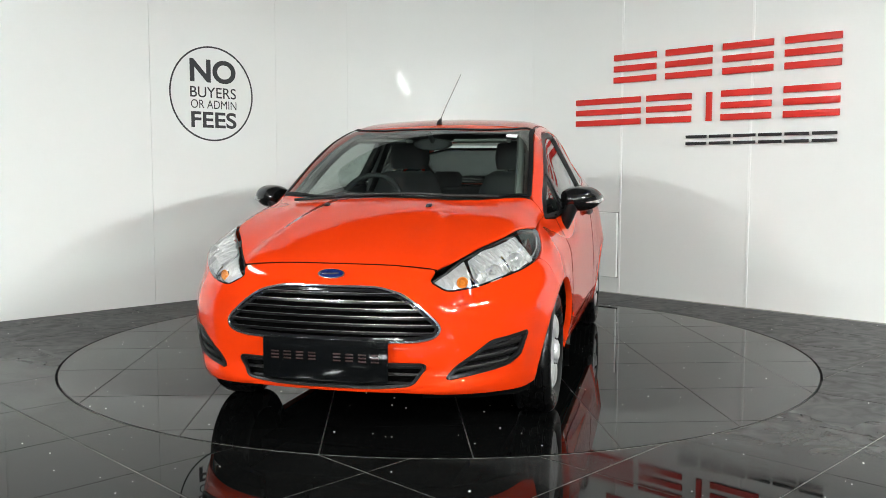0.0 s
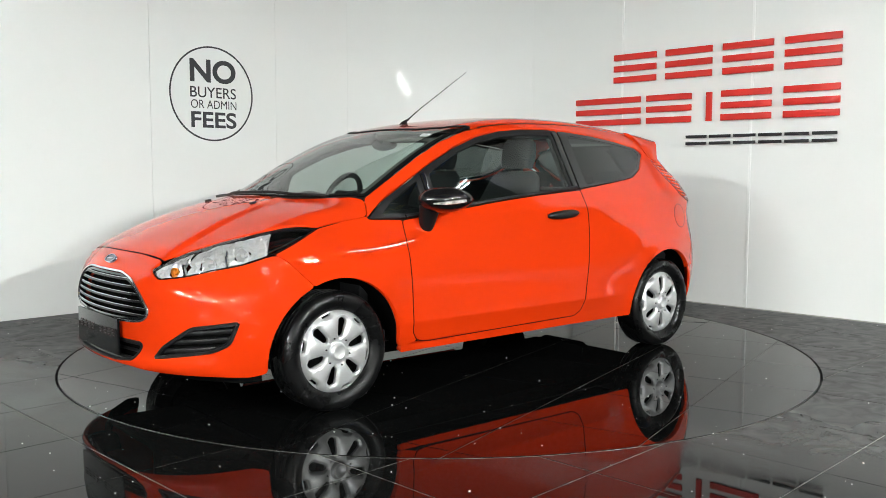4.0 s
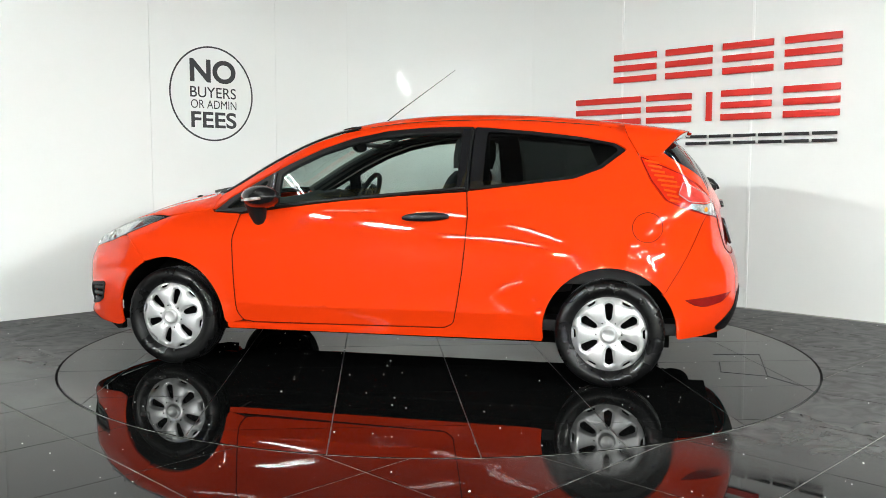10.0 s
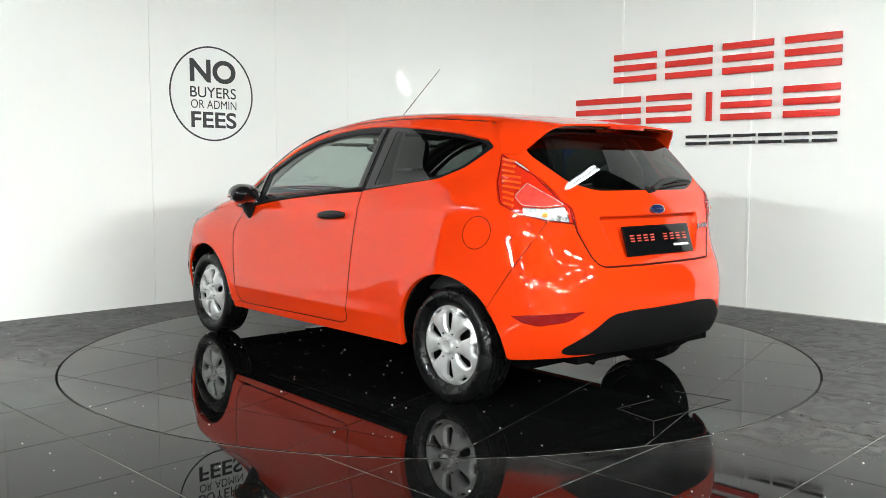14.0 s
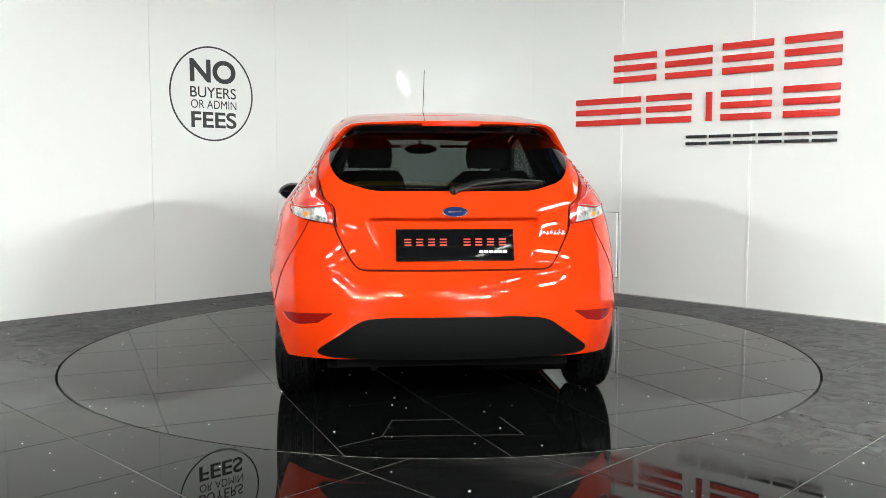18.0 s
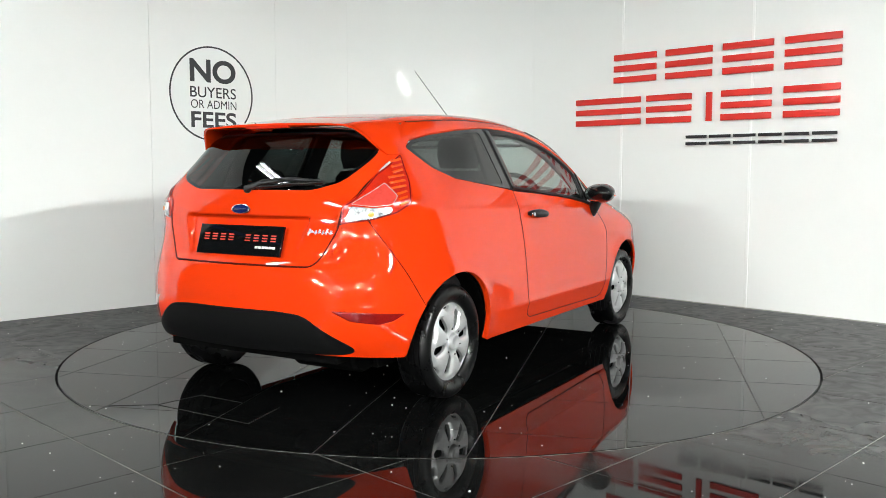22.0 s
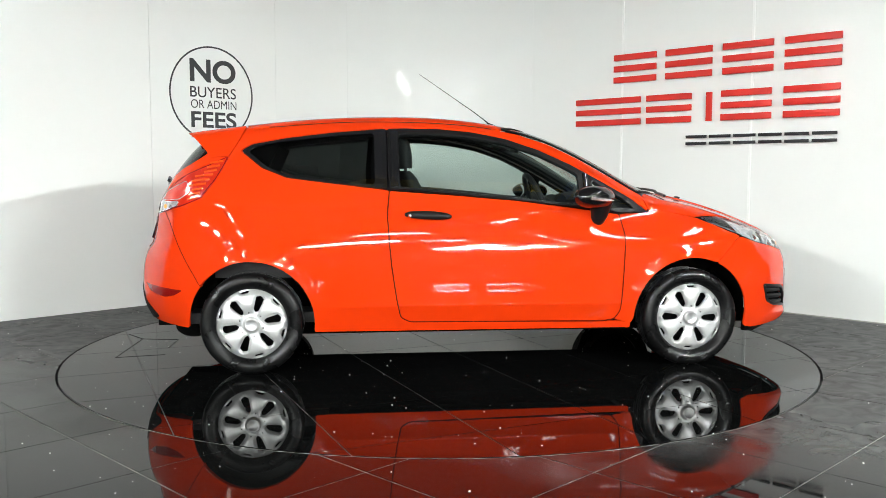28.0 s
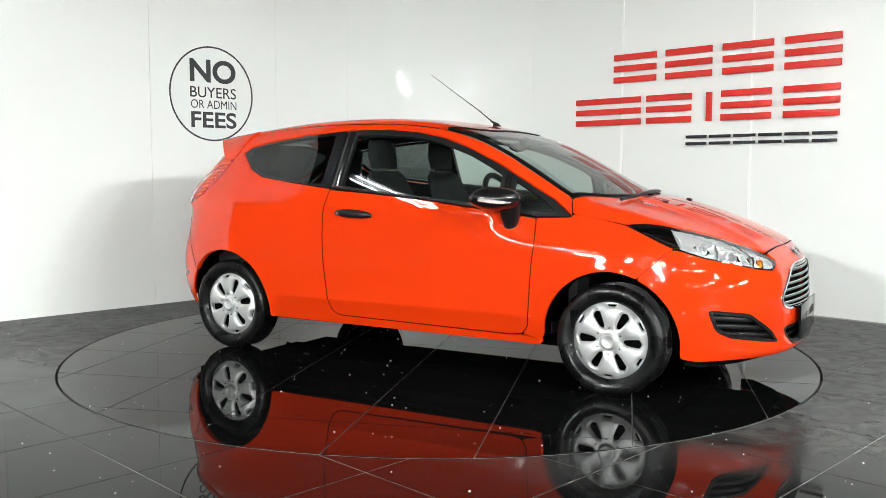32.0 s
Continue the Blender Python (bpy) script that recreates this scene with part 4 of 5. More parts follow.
q = np.abs(psi) / psi.max()
at_ = over_roof(np.full_like(psi, -1.33), psi)
x_front = np.where(np.abs(at_[:, 1]) < .47, -1.334 + .045 * (at_[:, 1] / .48) ** 2, np.interp(at_[:, 2], (1.2, 1.292, 1.366), (-1.381, -1.323, -1.290)))
x_end = -1.655 + .06 * q ** 2 + .12 * np.maximum(q - .72, 0) / .28
rows_ = [over_roof(x_front + (x_end - x_front) * k, psi) for k in np.linspace(0, 1, 9)]
outer = np.array(rows_)
centre = np.array([0, 0, 1.0])
inner = outer[::-1].copy()
pull = (outer[::-1] - centre) * [0, 1, 1]
pull = pull / np.linalg.norm(pull, axis=2, keepdims=True)
inner = inner - pull * .03
inner[0] = outer[-1] - pull[0] * .012
grid_ = np.concatenate([outer, inner])
nr, nc = grid_.shape[:2]
fs = [(i * nc + j, i * nc + j + 1, ((i + 1) % nr) * nc + j + 1, ((i + 1) % nr) * nc + j) for i in range(nr) for j in range(nc - 1)]
fs += [tuple(i * nc for i in range(nr)), tuple(i * nc + nc - 1 for i in range(nr))[::-1]]
bm = bmesh.new()
vs = [bm.verts.new(v) for v in grid_.reshape(-1, 3)]
for f_ in fs:
    bm.faces.new([vs[i] for i in f_])
spoiler = part("spoiler", bm, PAINT, car, "red roof spoiler over the rear window", angle=40)
mid_z = float(TOP(-1.64))
boxed("brake_light", (.02, .27, .016), pose(-1.648, 0, mid_z - .018, 0, -8, 0), RED_LENS, spoiler, "dark red high brake light", .003)

fill = around("tail", *side_points((-1.385, 1.185), (-1.345, 1.27), (-1.31, 1.33)), *rear_points((.46, 1.315), (.543, 1.268), (.577, 1.205), (.583, 1.16)))
panel("gate_corner", "tail", fillet(fill, .01), PAINT, car, lift=-.006, depth=0, mirror=True)

# ---- tail lamps: ribbed outer part, framed inner block, clear lower lens ----
LAMP_BITS = (
    ("stop_lens", PINK_LENS, ((-1.60, .655, 1.06), (-1.70, .62, 1.005), (-1.745, .57, .965), (-1.70, .665, .955), (-1.635, .722, .962), (-1.585, .722, 1.0)), .004),
    ("reverse_lens", CLEAR_LENS, ((-1.745, .57, .955), (-1.765, .555, .885), (-1.715, .67, .903), (-1.645, .725, .925), (-1.64, .725, .953), (-1.70, .665, .947)), .004),
)
for bit, material, places, up in LAMP_BITS:
    loop = fillet(around("tail", *places), .01)
    panel(bit, "tail", loop, material, car, lift=up, depth=.006, mirror=True)
    trim(bit + "_rim", "tail", loop, .003, .004, CLEAR_LENS if bit == "stop_lens" else CHROME, car, lift=up, mirror=True)
bulb = around("tail", (-1.71, .655, .922))[0]
bulb = np.array([(bulb[0] + .013 * math.cos(a), bulb[1] + .012 * math.sin(a)) for a in np.arange(16) * math.pi / 8])
panel("lamp_bulb", "tail", bulb, AMBER, car, lift=.0055, depth=.002, mirror=True, label="amber bulb")
for k in range(9):
    t = k / 8
    za = 1.172 - .2 * t
    a = np.array([-1.415 - .115 * t, .63 + .105 * t, za])
    b = np.array([-1.50 - .07 * t - (.04 if k in (3, 4, 5) else 0), .635 + .075 * t, za - .012])
    line = np.array(around("tail", *[a + (b - a) * u for u in np.linspace(0, 1, 6)]))
    trim("lamp_rib", "tail", line, .012, .007, ORANGE_LENS, car, lift=.003, closed=False, mirror=True)

# ---- headlamps: dark housing, a faceted reflector, bowls and an amber indicator behind clear glass ----
head_loop = fillet(HEADLAMP, .015)
panel("lamp_housing", "nose", shrink(head_loop, .002), GLOSS, car, lift=-.06, depth=0, mirror=True, label="black headlamp housing")
trim("lamp_bezel", "nose", shrink(head_loop, .005), .005, .016, GLOSS, car, lift=-.010, mirror=True)


def inside(x, y, z, deep):
    """A place behind the lamp glass."""
    q_ = lay("nose", around("nose", (x, y, z)))[0]
    return q_ - skin_normal([q_])[0] * deep


def cut_loop(loop, lo, hi):
    """The part of a lamp's outline between two domain abscissas."""
    u = np.clip(loop[:, 0], lo, hi)
    k = [i for i in range(len(u)) if not (u[i] in (lo, hi) and u[i - 1] == u[i] and u[(i + 1) % len(u)] == u[i])]
    return np.stack([u[k], loop[k, 1]], 1)


lamp_in = shrink(head_loop, .008)
u_a, u_b, u_c = (around("nose", q_)[0][0] for q_ in ((1.86, .545, .68), (1.85, .56, .68), (1.53, .70, .78)))


def facet_loop(name, loop, deep, rough_, holes=()):
    for ob in panel(name, "nose", loop, REFLECTOR, car, holes=holes, lift=-deep, depth=0, mirror=True, grid=.009):
        for v in ob.data.vertices:
            w_ = noise.noise_vector(Vector((v.co.x * 38, abs(v.co.y) * 38, v.co.z * 38)))
            across = math.sin((abs(v.co.y) * .8 - v.co.x) * 2 * math.pi / .034) * .5 + math.sin(v.co.z * 2 * math.pi / .03 + v.co.x * 60) * .35
            v.co += Vector((w_.x, w_.y * .5, w_.z * .3)) * rough_ + Vector((across * rough_, 0, 0))
        ob.data.shade_flat()


def lamp_hole(place, r):
    c = around("nose", place)[0]
    return np.array([(c[0] + r * math.cos(a), c[1] + r * math.sin(a)) for a in np.arange(24) * math.pi / 12])


BOWLS = ((1.765, .615, .705), (1.635, .67, .75))
facet_loop("lamp_reflector", cut_loop(lamp_in, u_b, u_c), .014, .013, [lamp_hole(BOWLS[0], .030), lamp_hole(BOWLS[1], .028)])
facet_loop("indicator_reflector", cut_loop(lamp_in, -9, u_a), .014, .004, [lamp_hole((1.875, .51, .675), .021)])


def bowl(x, y, z, deep, r, name, material, depth_=.04):
    c = inside(x, y, z, deep)
    aim = c + np.array([1, .45, -.04])
    for s in (1, -1):
        m = look((c[0], s * c[1], c[2]), (aim[0], s * aim[1], aim[2])) @ pose(0, 0, 0, -90)
        lathe(name, [(r, 0), (r * 1.07, -.004), (r * .97, -.006), (r * .86, -depth_ * .4), (r * .62, -depth_ * .75), (r * .3, -depth_ * .97), (.010, -depth_), (.010, -depth_ * .2), (0, -depth_ * .1)], material, car, m, 28, angle=30)


bowl(*BOWLS[0], .014, .037, "lamp_bowl", REFLECTOR)
bowl(*BOWLS[1], .014, .035, "lamp_bowl", REFLECTOR)
bowl(1.875, .51, .675, .010, .022, "indicator_bowl", AMBER, .02)
for x0, y0, z0, x1, y1, z1 in ((1.845, .53, .708, 1.85, .57, .655), (1.70, .64, .765, 1.72, .69, .695)):
    rib_ = np.array([inside(x0 + (x1 - x0) * t, y0 + (y1 - y0) * t, z0 + (z1 - z0) * t, .012) for t in np.linspace(0, 1, 6)])
    for s in (1, -1):
        sweep("headlamp_rib", rib_ * [1, s, 1], (1, s * .6, 0), .010, .02, CHROME, car)
trim("lamp_flash", "nose", around("nose", *[inside(*q_, 0) for q_ in ((1.56, .745, .757), (1.47, .745, .79), (1.38, .735, .825))]), .008, .02, CHROME, car, lift=-.016, closed=False, mirror=True)

# ---- grille, intake, fog inserts, number plates, badges ----
panel("grille_back", "nose", shrink(grille_loop, -.01), LINER, car, lift=-.05, depth=0)
trim("grille_frame", "nose", grille_loop, .011, .016, CHROME, car, lift=.001, label="chrome grille surround")
trim("grille_frame_inner", "nose", shrink(grille_loop, .012), .014, .03, GLOSS, car, lift=-.012)


def slats(name, zs, loop, material, width, height, lift, parent=car, kind="nose", edge=None, slope=0.0, n=28):
    """Bars across an opening, cut to its outline."""
    for z in zs:
        xs = []
        for (x0, y0), (x1, y1) in zip(loop, np.roll(loop, -1, 0)):
            a_, b_ = y0 - z - slope * x0, y1 - z - slope * x1
            if (a_ > 0) != (b_ > 0):
                xs.append(x0 + (x1 - x0) * a_ / (a_ - b_))
        if len(xs) < 2:
            continue
        u = np.linspace(min(xs) + .006, max(xs) - .006, n)
        uv = np.stack([u, z + slope * u], 1)
        trim(name, kind, uv, width, height, material, parent, lift=lift, closed=False)
        if edge:
            trim(name + "_edge", kind, uv + [0, width * .40], .003, .005, edge, parent, lift=lift + height * .42, closed=False)


slats("grille_slat", np.linspace(.475, .625, 6), grille_loop, SLAT, .014, .03, -.012, edge=CHROME)
panel("intake_back", "nose", shrink(intake_loop, -.03), LINER, car, lift=-.05, depth=0)
trim("intake_frame", "nose", intake_loop, .014, .02, BLACK, car, lift=-.006)
slats("intake_slat", (.285, .312, .338), intake_loop, BLACK, .012, .02, -.02)
for lp in (fog_loop, fog_mirror):
    panel("fog_insert", "nose", lp, LINER, car, lift=-.03, depth=0)
    trim("fog_frame", "nose", shrink(lp, .006), .018, .02, BLACK, car, lift=-.006, label="black plastic fog light surround")
    k = 1 if lp is fog_loop else -1
    for z in (.30, .338, .376, .414):
        slats("fog_slat", (z - .06 * .75,), lp, BLACK, .022, .014, -.016, slope=.075 * k, n=10)


def plate(name, m, wide, high, dim):
    ob = boxed(name, (.012, wide, high), m, PLATE, car, "black display number plate with dealer lettering", .003)
    red = PLATE_DIM if dim else PLATE_RED
    zc = .012
    n = 9
    for i in range(n):
        if i == 4:
            continue
        y = wide * .40 - i * wide * .8 / (n - 1)
        for dz in (-.013, 0, .013):
            boxed("plate_bar", (.003, wide * .058, .0055), m @ pose(-.0065, y, zc + dz), red, ob, bevel=0)
    if not dim:
        for i in range(6):
            boxed("plate_small_bar", (.003, wide * .032, .011), m @ pose(-.0065, -wide * .22 - i * wide * .04, -.032), PLATE_WHITE, ob, bevel=0)
    return ob


plate("rear_plate", pose(-1.854, 0, .789, 0, 17, 0), .525, .145, False)
plate("front_plate", pose(2.052, -.006, .365, 0, 0, 180), .53, .165, True)


def badge(spot, out):
    """An oval badge that lies on the skin."""
    spot = lay(*spot)[0]
    n = Vector(skin_normal([spot])[0])
    across = Vector((0, 0, 1)).cross(n).normalized()
    m = Matrix.Translation(Vector(spot) + n * out) @ Matrix((n, across, n.cross(across))).transposed().to_4x4()
    flat = m @ Matrix.Diagonal((1, 1, .42, 1)) @ pose(0, 0, 0, 0, 0, -90)
    ob = lathe("oval_badge", [(0, .004), (.05, .004), (.053, .002), (.053, -.012), (0, -.012)], BLUE, car, flat, 40, "blue oval badge with a chrome rim")
    lathe("badge_rim", [(.049, .003), (.051, .0075), (.057, .0065), (.060, 0), (.058, -.012), (.05, -.012)], CHROME, ob, flat, 40)
    boxed("badge_mark", (.002, .062, .006), m @ pose(.0052, 0, 0, 4), CHROME, ob, bevel=0)


badge(("front", [(0, .695)]), .006)
badge(("rear", [(0, .932)]), .010)
# the chrome model script: a few slanted strokes, one longer and taller than the rest
script = new("model_badge", bpy.data.meshes.new("model_badge"))
bm = bmesh.new()
for k, (dy, wide, high) in enumerate(((.055, .016, .034), (.04, .02, .01), (.022, .014, .02), (.004, .016, .02), (-.014, .014, .022), (-.032, .018, .028), (-.052, .02, .02))):
    spot = lay("rear", [(-.445 + dy, .838 + .004 * (k % 2))])[0]
    n = Vector(skin_normal([spot])[0])
    side_ = Vector((0, 0, 1)).cross(n).normalized()
    m = Matrix.Translation(Vector(spot) + n * .002) @ Matrix((n, side_, n.cross(side_))).transposed().to_4x4()
    box(bm, (.005, wide * .45, high), m @ pose(0, 0, 0, -22, 0, 0), .0015)
    box(bm, (.0045, wide, .005), m @ pose(0, 0, -.004, 6, 0, 0), .001)
bm.to_mesh(script.data)
bm.free()
script.data.materials.append(STEEL)
script.parent = car
tagged(script, "chrome model script on the tailgate")

# ---- wipers and washer jets ----
w = lay("rear", [(0, 1.03), (-.1, 1.055), (-.25, 1.07), (-.415, 1.068)])
sweep("rear_wiper", w + np.array([[-.03, 0, 0], [-.025, 0, .008], [-.022, 0, .008], [-.015, 0, 0]]), (-1, 0, .5), np.array([.03, .026, .018, .01]), .014, BLACK, car, "black rear wiper")
sweep("wiper_blade", lay("rear", [(-.06, 1.035), (-.25, 1.052), (-.415, 1.06)]) + np.array([-.012, 0, 0]), (-1, 0, .5), .01, .018, BLACK, car)
lathe("wiper_pivot", [(0, .035), (.014, .03), (.02, .01), (.02, -.01)], BLACK, car, Matrix.Translation(Vector(w[0]) + Vector((.008, 0, -.004))) @ pose(0, 0, 0, 0, 0, 90), 20)
for line in (((1.20, .02), (1.175, .28), (1.10, .52)), ((1.19, -.5), (1.225, -.2), (1.20, .06))):
    pts_ = lay("top", fillet(line, .2, .04, closed=False))
    sweep("front_wiper", pts_ + np.array([0, 0, .016]), (0, 0, 1), .016, .014, BLACK, car, "black windscreen wiper")
for y in (-.262, .24):
    jp = lay("top", [(1.36, y)])[0]
    boxed("washer_jet", (.03, .026, .012), pose(jp[0], jp[1], jp[2] + .004, 0, 14, 0), BLACK, car, bevel=.004)

# ---- wheels ----
HUB_Z = .281
COVER_H = Spline((0, .016), (.026, .016), (.036, .010), (.046, .003), (.065, .006), (.10, .011), (.14, .008), (.165, .001), (.182, -.012), (.195, -.026))


def teardrop(a, r0=.066, r1=.158, w0=.011, w1=.0235):
    pts2 = []
    for t in np.linspace(0, 1, 9):
        r = r0 + (r1 - r0) * t
        w_ = (w0 + (w1 - w0) * t ** .7) * min(1, math.sqrt(max(1 - (2 * t - 1) ** 6, 0)) + .15)
        pts2.append((r, w_))
    loop = [(r, w_) for r, w_ in pts2] + [(r, -w_) for r, w_ in pts2[::-1]]
    ca, sa = math.cos(a), math.sin(a)
    return fillet([(r * ca - w_ * sa, r * sa + w_ * ca) for r, w_ in loop], .006, .012)


def slot(a):
    loop = [(.164, -.018), (.176, -.026), (.178, .026), (.166, .018)]
    ca, sa = math.cos(a), math.sin(a)
    return fillet([(r * ca - w_ * sa, r * sa + w_ * ca) for r, w_ in loop], .003, .012)


def wheel_cover():
    ring = np.array([(.192 * math.cos(a), .192 * math.sin(a)) for a in np.arange(72) * 2 * math.pi / 72])
    holes = [teardrop(math.radians(60 * i + 50)) for i in range(6)] + [slot(math.radians(60 * i + 80)) for i in range(6)]
    inner_ = [(r * math.cos(a), r * math.sin(a)) for r in (.02, .03, .04, .05, .062, .075, .09, .105, .12, .135, .15, .165, .185) for a in np.arange(max(8, int(r * 420))) * 2 * math.pi / max(8, int(r * 420))]
    inner_ = np.array(inner_ + [tuple(q_) for h in holes for d_ in (.0055, .011) for q_ in shrink(h, -d_) if np.hypot(*q_) < .187])
    loops = [ring] + holes
    edge_ = np.concatenate(loops)
    ok = np.ones(len(inner_), bool)
    for h in holes:
        ok &= ~within(inner_, h)
    ok &= np.array([np.min(np.sum((edge_ - q_) ** 2, 1)) for q_ in inner_]) > .0045 ** 2
    edges, k = [], 0
    for l in loops:
        edges += [(k + i, k + (i + 1) % len(l)) for i in range(len(l))]
        k += len(l)
    v2, _, tri, *_ = delaunay_2d_cdt([Vector(q_) for q_ in np.concatenate([edge_, inner_[ok]])], edges, [], 0, 1e-6)
    v2 = np.array([tuple(q_) for q_ in v2])
    tri = np.array([t for t in tri if len(t) == 3])
    mid = v2[tri].mean(1)
    good = np.ones(len(tri), bool)
    for h in holes:
        good &= ~within(mid, h)
    tri = tri[good]
    r = np.hypot(v2[:, 0], v2[:, 1])
    ang = np.arctan2(v2[:, 1], v2[:, 0])
    rib = .0035 * np.cos((ang - math.radians(80)) * 6) * step(.06, .12, r)
    rim_ = np.concatenate(holes)
    far_ = np.sqrt(np.array([np.min(np.sum((rim_ - q_) ** 2, 1)) for q_ in v2]))
    h_ = COVER_H(r) + rib - .009 * step(.0115, 0, far_)
    top_ = np.stack([v2[:, 0], h_, v2[:, 1]], 1)
    count = {}
    for t in tri:
        for i in range(3):
            e_ = (t[i], t[(i + 1) % 3])
            count.setdefault((min(e_), max(e_)), []).append(e_)
    faces = [tuple(t) for t in tri]
    border = [w_[0] for w_ in count.values() if len(w_) == 1]
    verts = list(top_)
    at = {}
    for i, j in border:
        for q_ in (i, j):
            if q_ not in at:
                at[q_] = len(verts)
                verts.append(top_[q_] - [0, .016, 0])
    faces += [(j, i, at[i], at[j]) for i, j in border]
    return [np.asarray(v) * [1.03, 1, 1.03] for v in verts], faces


cover_v, cover_f = wheel_cover()
TREAD = [(.196, -.085), (.225, -.088), (.262, -.084), (.275, -.074)]
for a_, b_ in ((-.066, -.045), (-.037, -.012), (-.004, .021), (.029, .05)):
    TREAD += [(.2805, a_), (.281, b_), (.274, b_ + .0015), (.274, b_ + .0065)]
TREAD += [(.2805, .058), (.277, .070), (.268, .081), (.256, .087), (.240, .0895), (.232, .0885), (.222, .086), (.208, .079), (.200, .072), (.194, .066), (.194, .02), (.194, -.085), (.196, -.085)]
for s in (1, -1):
    for x in (1.2445, -1.2445):
        m = pose(x, s * .740, HUB_Z) if s > 0 else pose(x, -.740, HUB_Z, 0, 0, 180)
        wheel = lathe("wheel", TREAD, RUBBER, car, m, 72, "black tyre with a silver plastic wheel cover", 25)
        spin = pose(0, .072, 0, 0, {1: 7, -1: -12}[s] + (14 if x < 0 else 0), 0)
        bm = bmesh.new()
        vs = [bm.verts.new(m @ spin @ Vector(v)) for v in cover_v]
        for f_ in cover_f:
            try:
                bm.faces.new([vs[i] for i in f_])
            except ValueError:
                pass
        part("wheel_cover", bm, COVER, wheel, "silver plastic wheel cover with six openings", angle=40)
        lathe("steel_wheel", [(0, .02), (.06, .02), (.10, .035), (.15, .02), (.193, .05), (.193, -.06), (0, -.06)], LINER, wheel, m, 40)
        lathe("hub_ring", [(0, .092), (.024, .0925), (.028, .0965), (.034, .097), (.040, .090), (.045, .075)], COVER, wheel, m, 32, angle=60)
        for k in range(6):
            a = math.radians(60 * k + 20)
            lathe("cover_stud", [(0, .0015), (.0035, .001), (.004, -.004)], LINER, wheel, m @ spin @ Matrix.Translation((.066 * math.cos(a), .0115, .066 * math.sin(a))), 8)
        # wheel well
        well = bmesh.new()
        n_ = 28
        for i in range(n_ + 1):
            a = math.radians(-1 + 182 * i / n_)
            px, pz = x + .352 * math.cos(a), .285 + .352 * math.sin(a)
            edge_y = min(.815, float(half_width(px, pz)) - (.04 if abs(px) > 1.5 else .022))
            for y in (.30, edge_y):
                well.verts.new((px, s * y, pz))
        well.verts.ensure_lookup_table()
        for i in range(n_):
            well.faces.new([well.verts[k] for k in (2 * i, 2 * i + 1, 2 * i + 3, 2 * i + 2)])
        part("wheel_arch_liner", well, LINER, car)
        boxed("wheel_arch_wall", (.72, .02, .56), pose(x, s * .5, .56), LINER, car)

# ---- underbody ----
boxed("underbody", (3.0, 1.16, .08), pose(-.05, 0, .22), LINER, car)
boxed("side_sill", (1.66, .12, .05), pose(0, .70, .265), LINER, car)
boxed("side_sill", (1.66, .12, .05), pose(0, -.70, .265), LINER, car)
boxed("engine_tray", (.50, .92, .05), pose(1.60, 0, .215), LINER, car, bevel=.015)
boxed("rear_tray", (.6, 1.05, .05), pose(-1.5, 0, .26), LINER, car)
lathe("silencer", [(0, .19), (.07, .19), (.085, .17), (.085, -.17), (.07, -.19), (0, -.19)], LINER, car, pose(-1.6, -.36, .235, 0, 0, 0) @ Matrix.Diagonal((1.2, 1, .8, 1)), 24)
sweep("exhaust_pipe", [(-1.6, .36, .235), (-1.70, .36, .235), (-1.76, .36, .225)], (0, 0, 1), .04, .04, LINER, car, round_=True)
boxed("rear_axle", (.09, 1.2, .07), pose(-1.2445, 0, .26), LINER, car)

for s in (1, -1):
    sweep("air_deflector", [(1.60, s * .74, .215), (1.66, s * .70, .205), (1.80, s * .56, .215), (1.90, s * .36, .225)], (0, 0, 1), .03, .06, LINER, car)

# ---- cabin ----
boxed("cabin_floor", (2.5, 1.42, .06), pose(-.35, 0, .30), CABIN, car)
boxed("bulkhead", (.05, 1.36, .55), pose(1.0, 0, .6), CABIN, car)
boxed("boot_wall", (.05, 1.0, .55), pose(-1.62, 0, .62, 0, -8, 0), CABIN, car)
for s in (1, -1):
    for x0, x1, rise in ((.85, -.5, 1), (-.5, -1.45, 0)):
        xs = np.linspace(x0, x1, 8)
        zc = (.735 - .085 * xs) if rise else np.full(8, .775)
        card = [(x, s * (float(half_width(x, z + .25)) - .05 - (.04 if x > .6 else 0)), z) for x, z in zip(xs, zc)]
        sweep("door_card" if rise else "side_trim", card, (0, s, 0), .50, .04, CABIN, car)
    sweep("inner_pillar", [q * np.array([1, s, 1]) + [0, -s * .06, -.035] for q in top_edge(.90, -1.08, 16)], (0, 0, 1), .05, .03, CABIN, car)
    sweep("b_pillar_trim", [(-.52, s * .70, .95), (-.52, s * .62, 1.15), (-.50, s * .53, 1.36)], (0, s, 0), .13, .03, CABIN, car)
    sweep("c_pillar_trim", [(-1.28, s * .62, .95), (-1.26, s * .55, 1.12), (-1.18, s * .46, 1.29)], (0, s, 0), .16, .03, CABIN, car)
    sweep("a_pillar_trim", [q * np.array([1, s, 1]) + [0, -s * .05, -.03] for q in top_edge(.93, .25, 8)], (0, s * .6, .8), .07, .025, PILLAR_TRIM, car, "grey windscreen pillar trim")
panel("headliner", "top", shrink(roof, .03), HEADLINER, car, lift=-.035, depth=0, label="pale grey roof lining")
dash = bmesh.new()
prof = [(1.12, .90), (.98, .945), (.80, .955), (.68, .93), (.60, .86), (.62, .74), (.72, .62), (1.0, .5), (1.12, .6)]
ys = np.linspace(-.66, .66, 23)
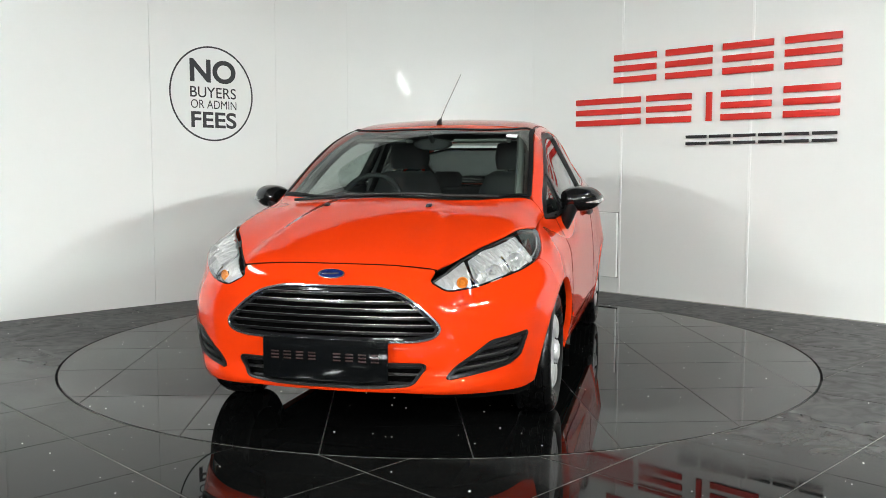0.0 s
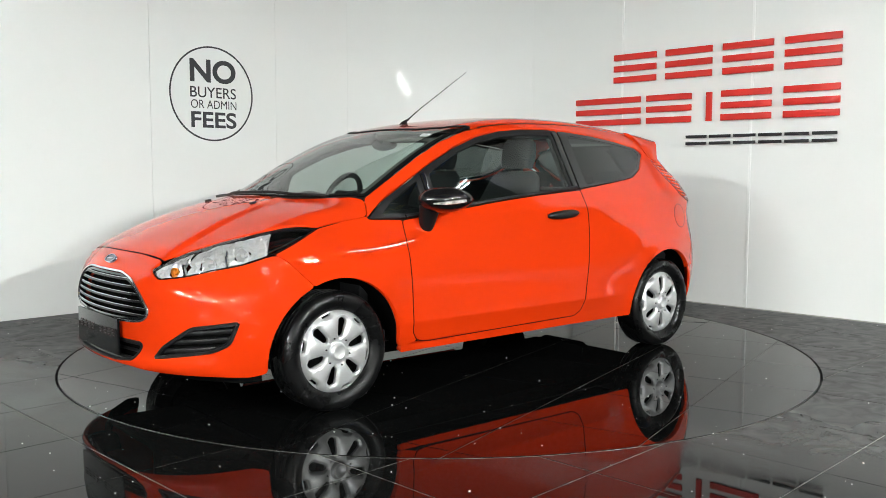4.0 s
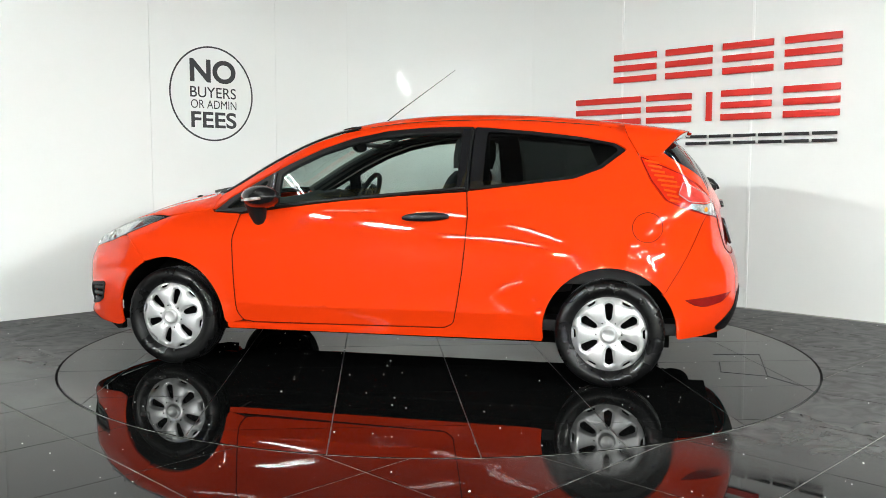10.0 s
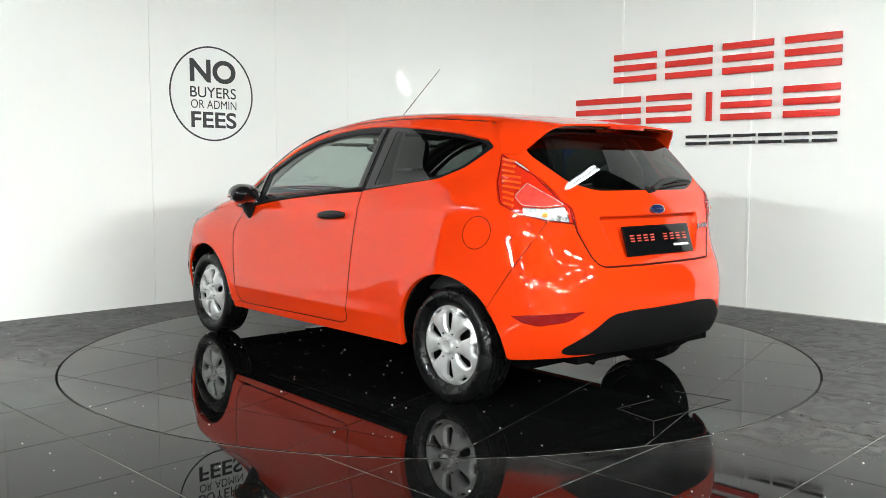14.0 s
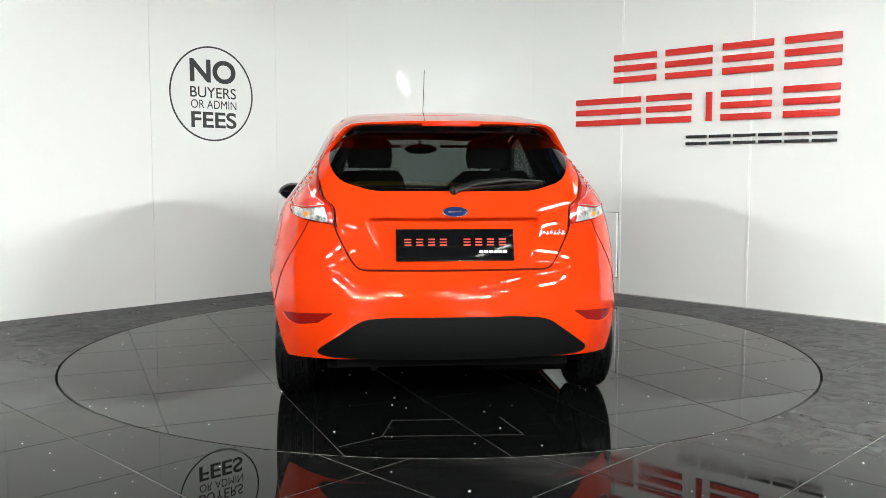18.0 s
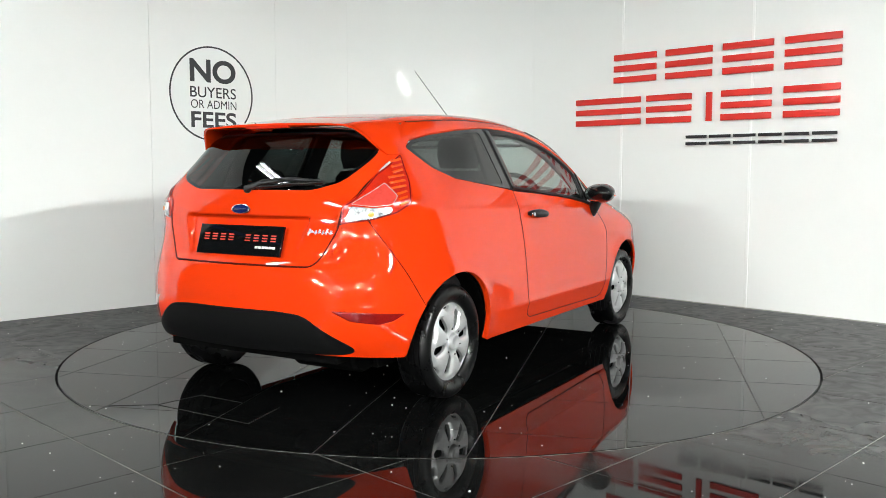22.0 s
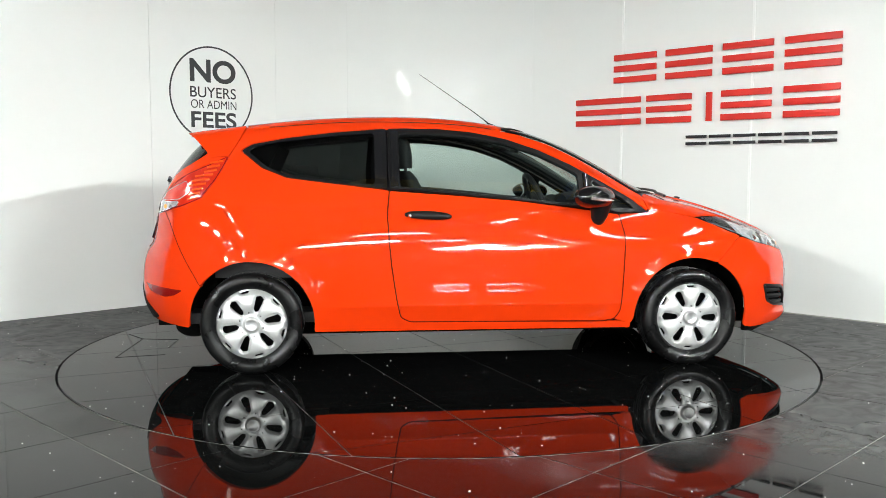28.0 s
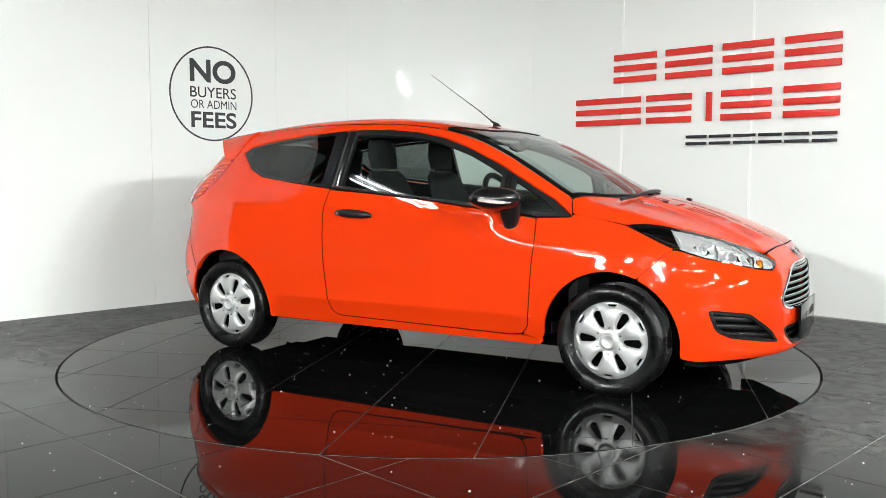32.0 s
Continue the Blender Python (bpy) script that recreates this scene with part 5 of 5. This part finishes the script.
vv = [[dash.verts.new((x - .22 * y * y * (1 if x > .8 else .4), y, z + (.035 * math.exp(-((y + .36) / .17) ** 2) if .6 < x < .9 else 0))) for x, z in prof] for y in ys]
for i in range(len(ys) - 1):
    for k in range(len(prof)):
        k2 = (k + 1) % len(prof)
        dash.faces.new((vv[i][k], vv[i + 1][k], vv[i + 1][k2], vv[i][k2]))
dash.faces.new(vv[0])
dash.faces.new(vv[-1][::-1])
part("dashboard", dash, CABIN, car, "dark grey dashboard", angle=45)
blob("instrument_hood", [((.58, -.36, .95), (0, .15, 0), (0, 0, .035)), ((.66, -.36, .955), (0, .17, 0), (0, 0, .045)), ((.82, -.36, .94), (0, .13, 0), (0, 0, .03))], CABIN, car)
wheel_m = pose(.44, -.355, .93, 0, -24, 0) @ pose(0, 0, 0, 0, 0, -90)
steer = lathe("steering_wheel", [(.163, 0), (.168, .012), (.18, .017), (.192, .012), (.197, 0), (.192, -.012), (.18, -.017), (.168, -.012), (.163, 0)], CABIN, car, wheel_m, 40, "black steering wheel")
lathe("wheel_boss", [(0, -.02), (.06, -.018), (.075, .0), (.06, .04), (0, .05)], CABIN, steer, wheel_m, 24)
for a in (0, 180, 270):
    boxed("wheel_spoke", (.12, .018, .035), wheel_m @ pose(0, 0, 0, 0, -a, 0) @ pose(.115, 0, 0), CABIN, steer, bevel=.006)
sweep("steering_column", [(.46, -.355, .925), (.75, -.355, .80)], (0, 0, 1), .09, .09, CABIN, car, round_=True)


def seat(x, y):
    ob = blob("seat", [((x + .05, y, .50), (.24, 0, 0), (0, .24, 0)), ((x + .05, y, .58), (.27, 0, .02), (0, .265, 0)), ((x + .05, y, .63), (.25, 0, .03), (0, .25, 0)), ((x + .05, y, .645), (.20, 0, .03), (0, .2, 0))],
              CLOTH, car, "dark cloth front seat")
    blob("backrest", [((x - .16, y, .60), (.06, 0, 0), (0, .20, 0)), ((x - .19, y, .75), (.075, 0, 0), (0, .245, 0)), ((x - .25, y, .95), (.07, 0, 0), (0, .245, 0)), ((x - .30, y, 1.08), (.055, 0, 0), (0, .20, 0)),
                      ((x - .315, y, 1.12), (.03, 0, 0), (0, .15, 0))], CLOTH, ob)
    blob("headrest", [((x - .315, y, 1.135), (.045, 0, 0), (0, .125, 0)), ((x - .325, y, 1.20), (.055, 0, 0), (0, .14, 0)), ((x - .335, y, 1.285), (.05, 0, 0), (0, .13, 0)), ((x - .34, y, 1.315), (.03, 0, 0), (0, .1, 0))], CLOTH, ob)
    for d in (-.05, .05):
        sweep("headrest_post", [(x - .30, y + d, 1.08), (x - .315, y + d, 1.15)], (1, 0, 0), .012, .012, CHROME, ob, round_=True)


seat(-.06, -.36)
seat(-.06, .36)
bench = blob("rear_seat", [((-.92, 0, .46), (.22, 0, 0), (0, .58, 0)), ((-.92, 0, .56), (.25, 0, .02), (0, .6, 0)), ((-.92, 0, .60), (.2, 0, .02), (0, .55, 0))], CLOTH, car, "dark cloth rear bench")
blob("backrest", [((-1.14, 0, .56), (.06, 0, 0), (0, .56, 0)), ((-1.18, 0, .75), (.07, 0, 0), (0, .6, 0)), ((-1.25, 0, .98), (.06, 0, 0), (0, .58, 0)), ((-1.27, 0, 1.01), (.03, 0, 0), (0, .5, 0))], CLOTH, bench)
for y in (-.32, .32):
    blob("headrest", [((-1.27, y, .99), (.04, 0, 0), (0, .11, 0)), ((-1.285, y, 1.08), (.045, 0, 0), (0, .12, 0)), ((-1.29, y, 1.12), (.025, 0, 0), (0, .09, 0))], CLOTH, bench)
boxed("parcel_shelf", (.42, 1.08, .025), pose(-1.48, 0, .965), CABIN, car)
blob("rear_view_mirror", [((.385, .0, 1.272), (0, .10, .0), (0, 0, .03)), ((.37, .0, 1.272), (0, .115, 0), (0, 0, .036)), ((.355, .0, 1.272), (0, .108, 0), (0, 0, .032))], CABIN, car, "interior mirror on the windscreen")
sweep("mirror_stalk", [(.385, 0, 1.29), (.44, 0, 1.325)], (0, 1, 0), .03, .03, CABIN, car, round_=True)
for y in (-.29, .29):
    sweep("sun_visor", [(.37, y - .15, 1.29), (.37, y + .15, 1.29)], (0, 0, 1), .14, .02, HEADLINER, car)


# ---- which part carries which ----
def adopt(owner, *kinds):
    """Hangs small pieces under the part that they sit on, each on its own side of the car."""
    owners = [o for o in car.children if o.name.split(".")[0] == owner]
    for o in list(car.children):
        if o.name.split(".")[0] in kinds and o not in owners and not o.children:
            y = sum(v.co.y for v in o.data.vertices) / len(o.data.vertices)
            o.parent = min(owners, key=lambda q: abs(sum(v.co.y for v in q.data.vertices) / len(q.data.vertices) - y))


adopt("door", "door_seam", "door_lock", "door_handle", "handle_recess", "side_window", "window_frame", "quarter_light", "belt_strip", "pillar_post", "pillar_strip", "door_card")
adopt("tail_lamp", "lamp_bulb", "stop_lens", "reverse_lens", "stop_lens_rim", "reverse_lens_rim", "lamp_rib", "lamp_edge")
adopt("headlamp", "lamp_housing", "lamp_bezel", "lamp_flash", "lamp_bowl", "lamp_reflector", "indicator_reflector", "indicator_bowl", "headlamp_rib")
adopt("tailgate", "rear_window", "gate_seal", "model_badge", "gate_gap", "gate_lining", "rear_wiper", "wiper_blade", "wiper_pivot", "gate_corner")
adopt("grille_frame", "grille_slat", "grille_slat_edge", "grille_back", "grille_frame_inner")
adopt("intake_frame", "intake_slat", "intake_back")
adopt("fog_frame", "fog_slat", "fog_insert")
adopt("body_side", "side_lining", "window_surround", "rear_side_window", "fuel_flap", "fuel_flap_gap", "side_trim")
adopt("windscreen", "screen_seal", "screen_band", "screen_sticker", "front_wiper")
adopt("roof", "roof_corner", "roof_strip", "headliner", "aerial", "aerial_base")
adopt("hood", "washer_jet", "hood_gap", "hood_seam")
adopt("rear_bumper", "bumper_joint", "rear_diffuser", "rear_reflector")


def rest_on_table():
    for o in list(car.children):
        o.matrix_basis = Matrix.Translation(OFF) @ o.matrix_basis


rest_on_table()


def motions():
    """The turntable and the car on it turn clockwise at one even speed."""
    turn = [(t, pose(0, 0, 0, 0, 0, -104.25 - 8.92 * t)) for t in range(33)]
    walk(car, turn)
    walk(turntable, turn)


motions()
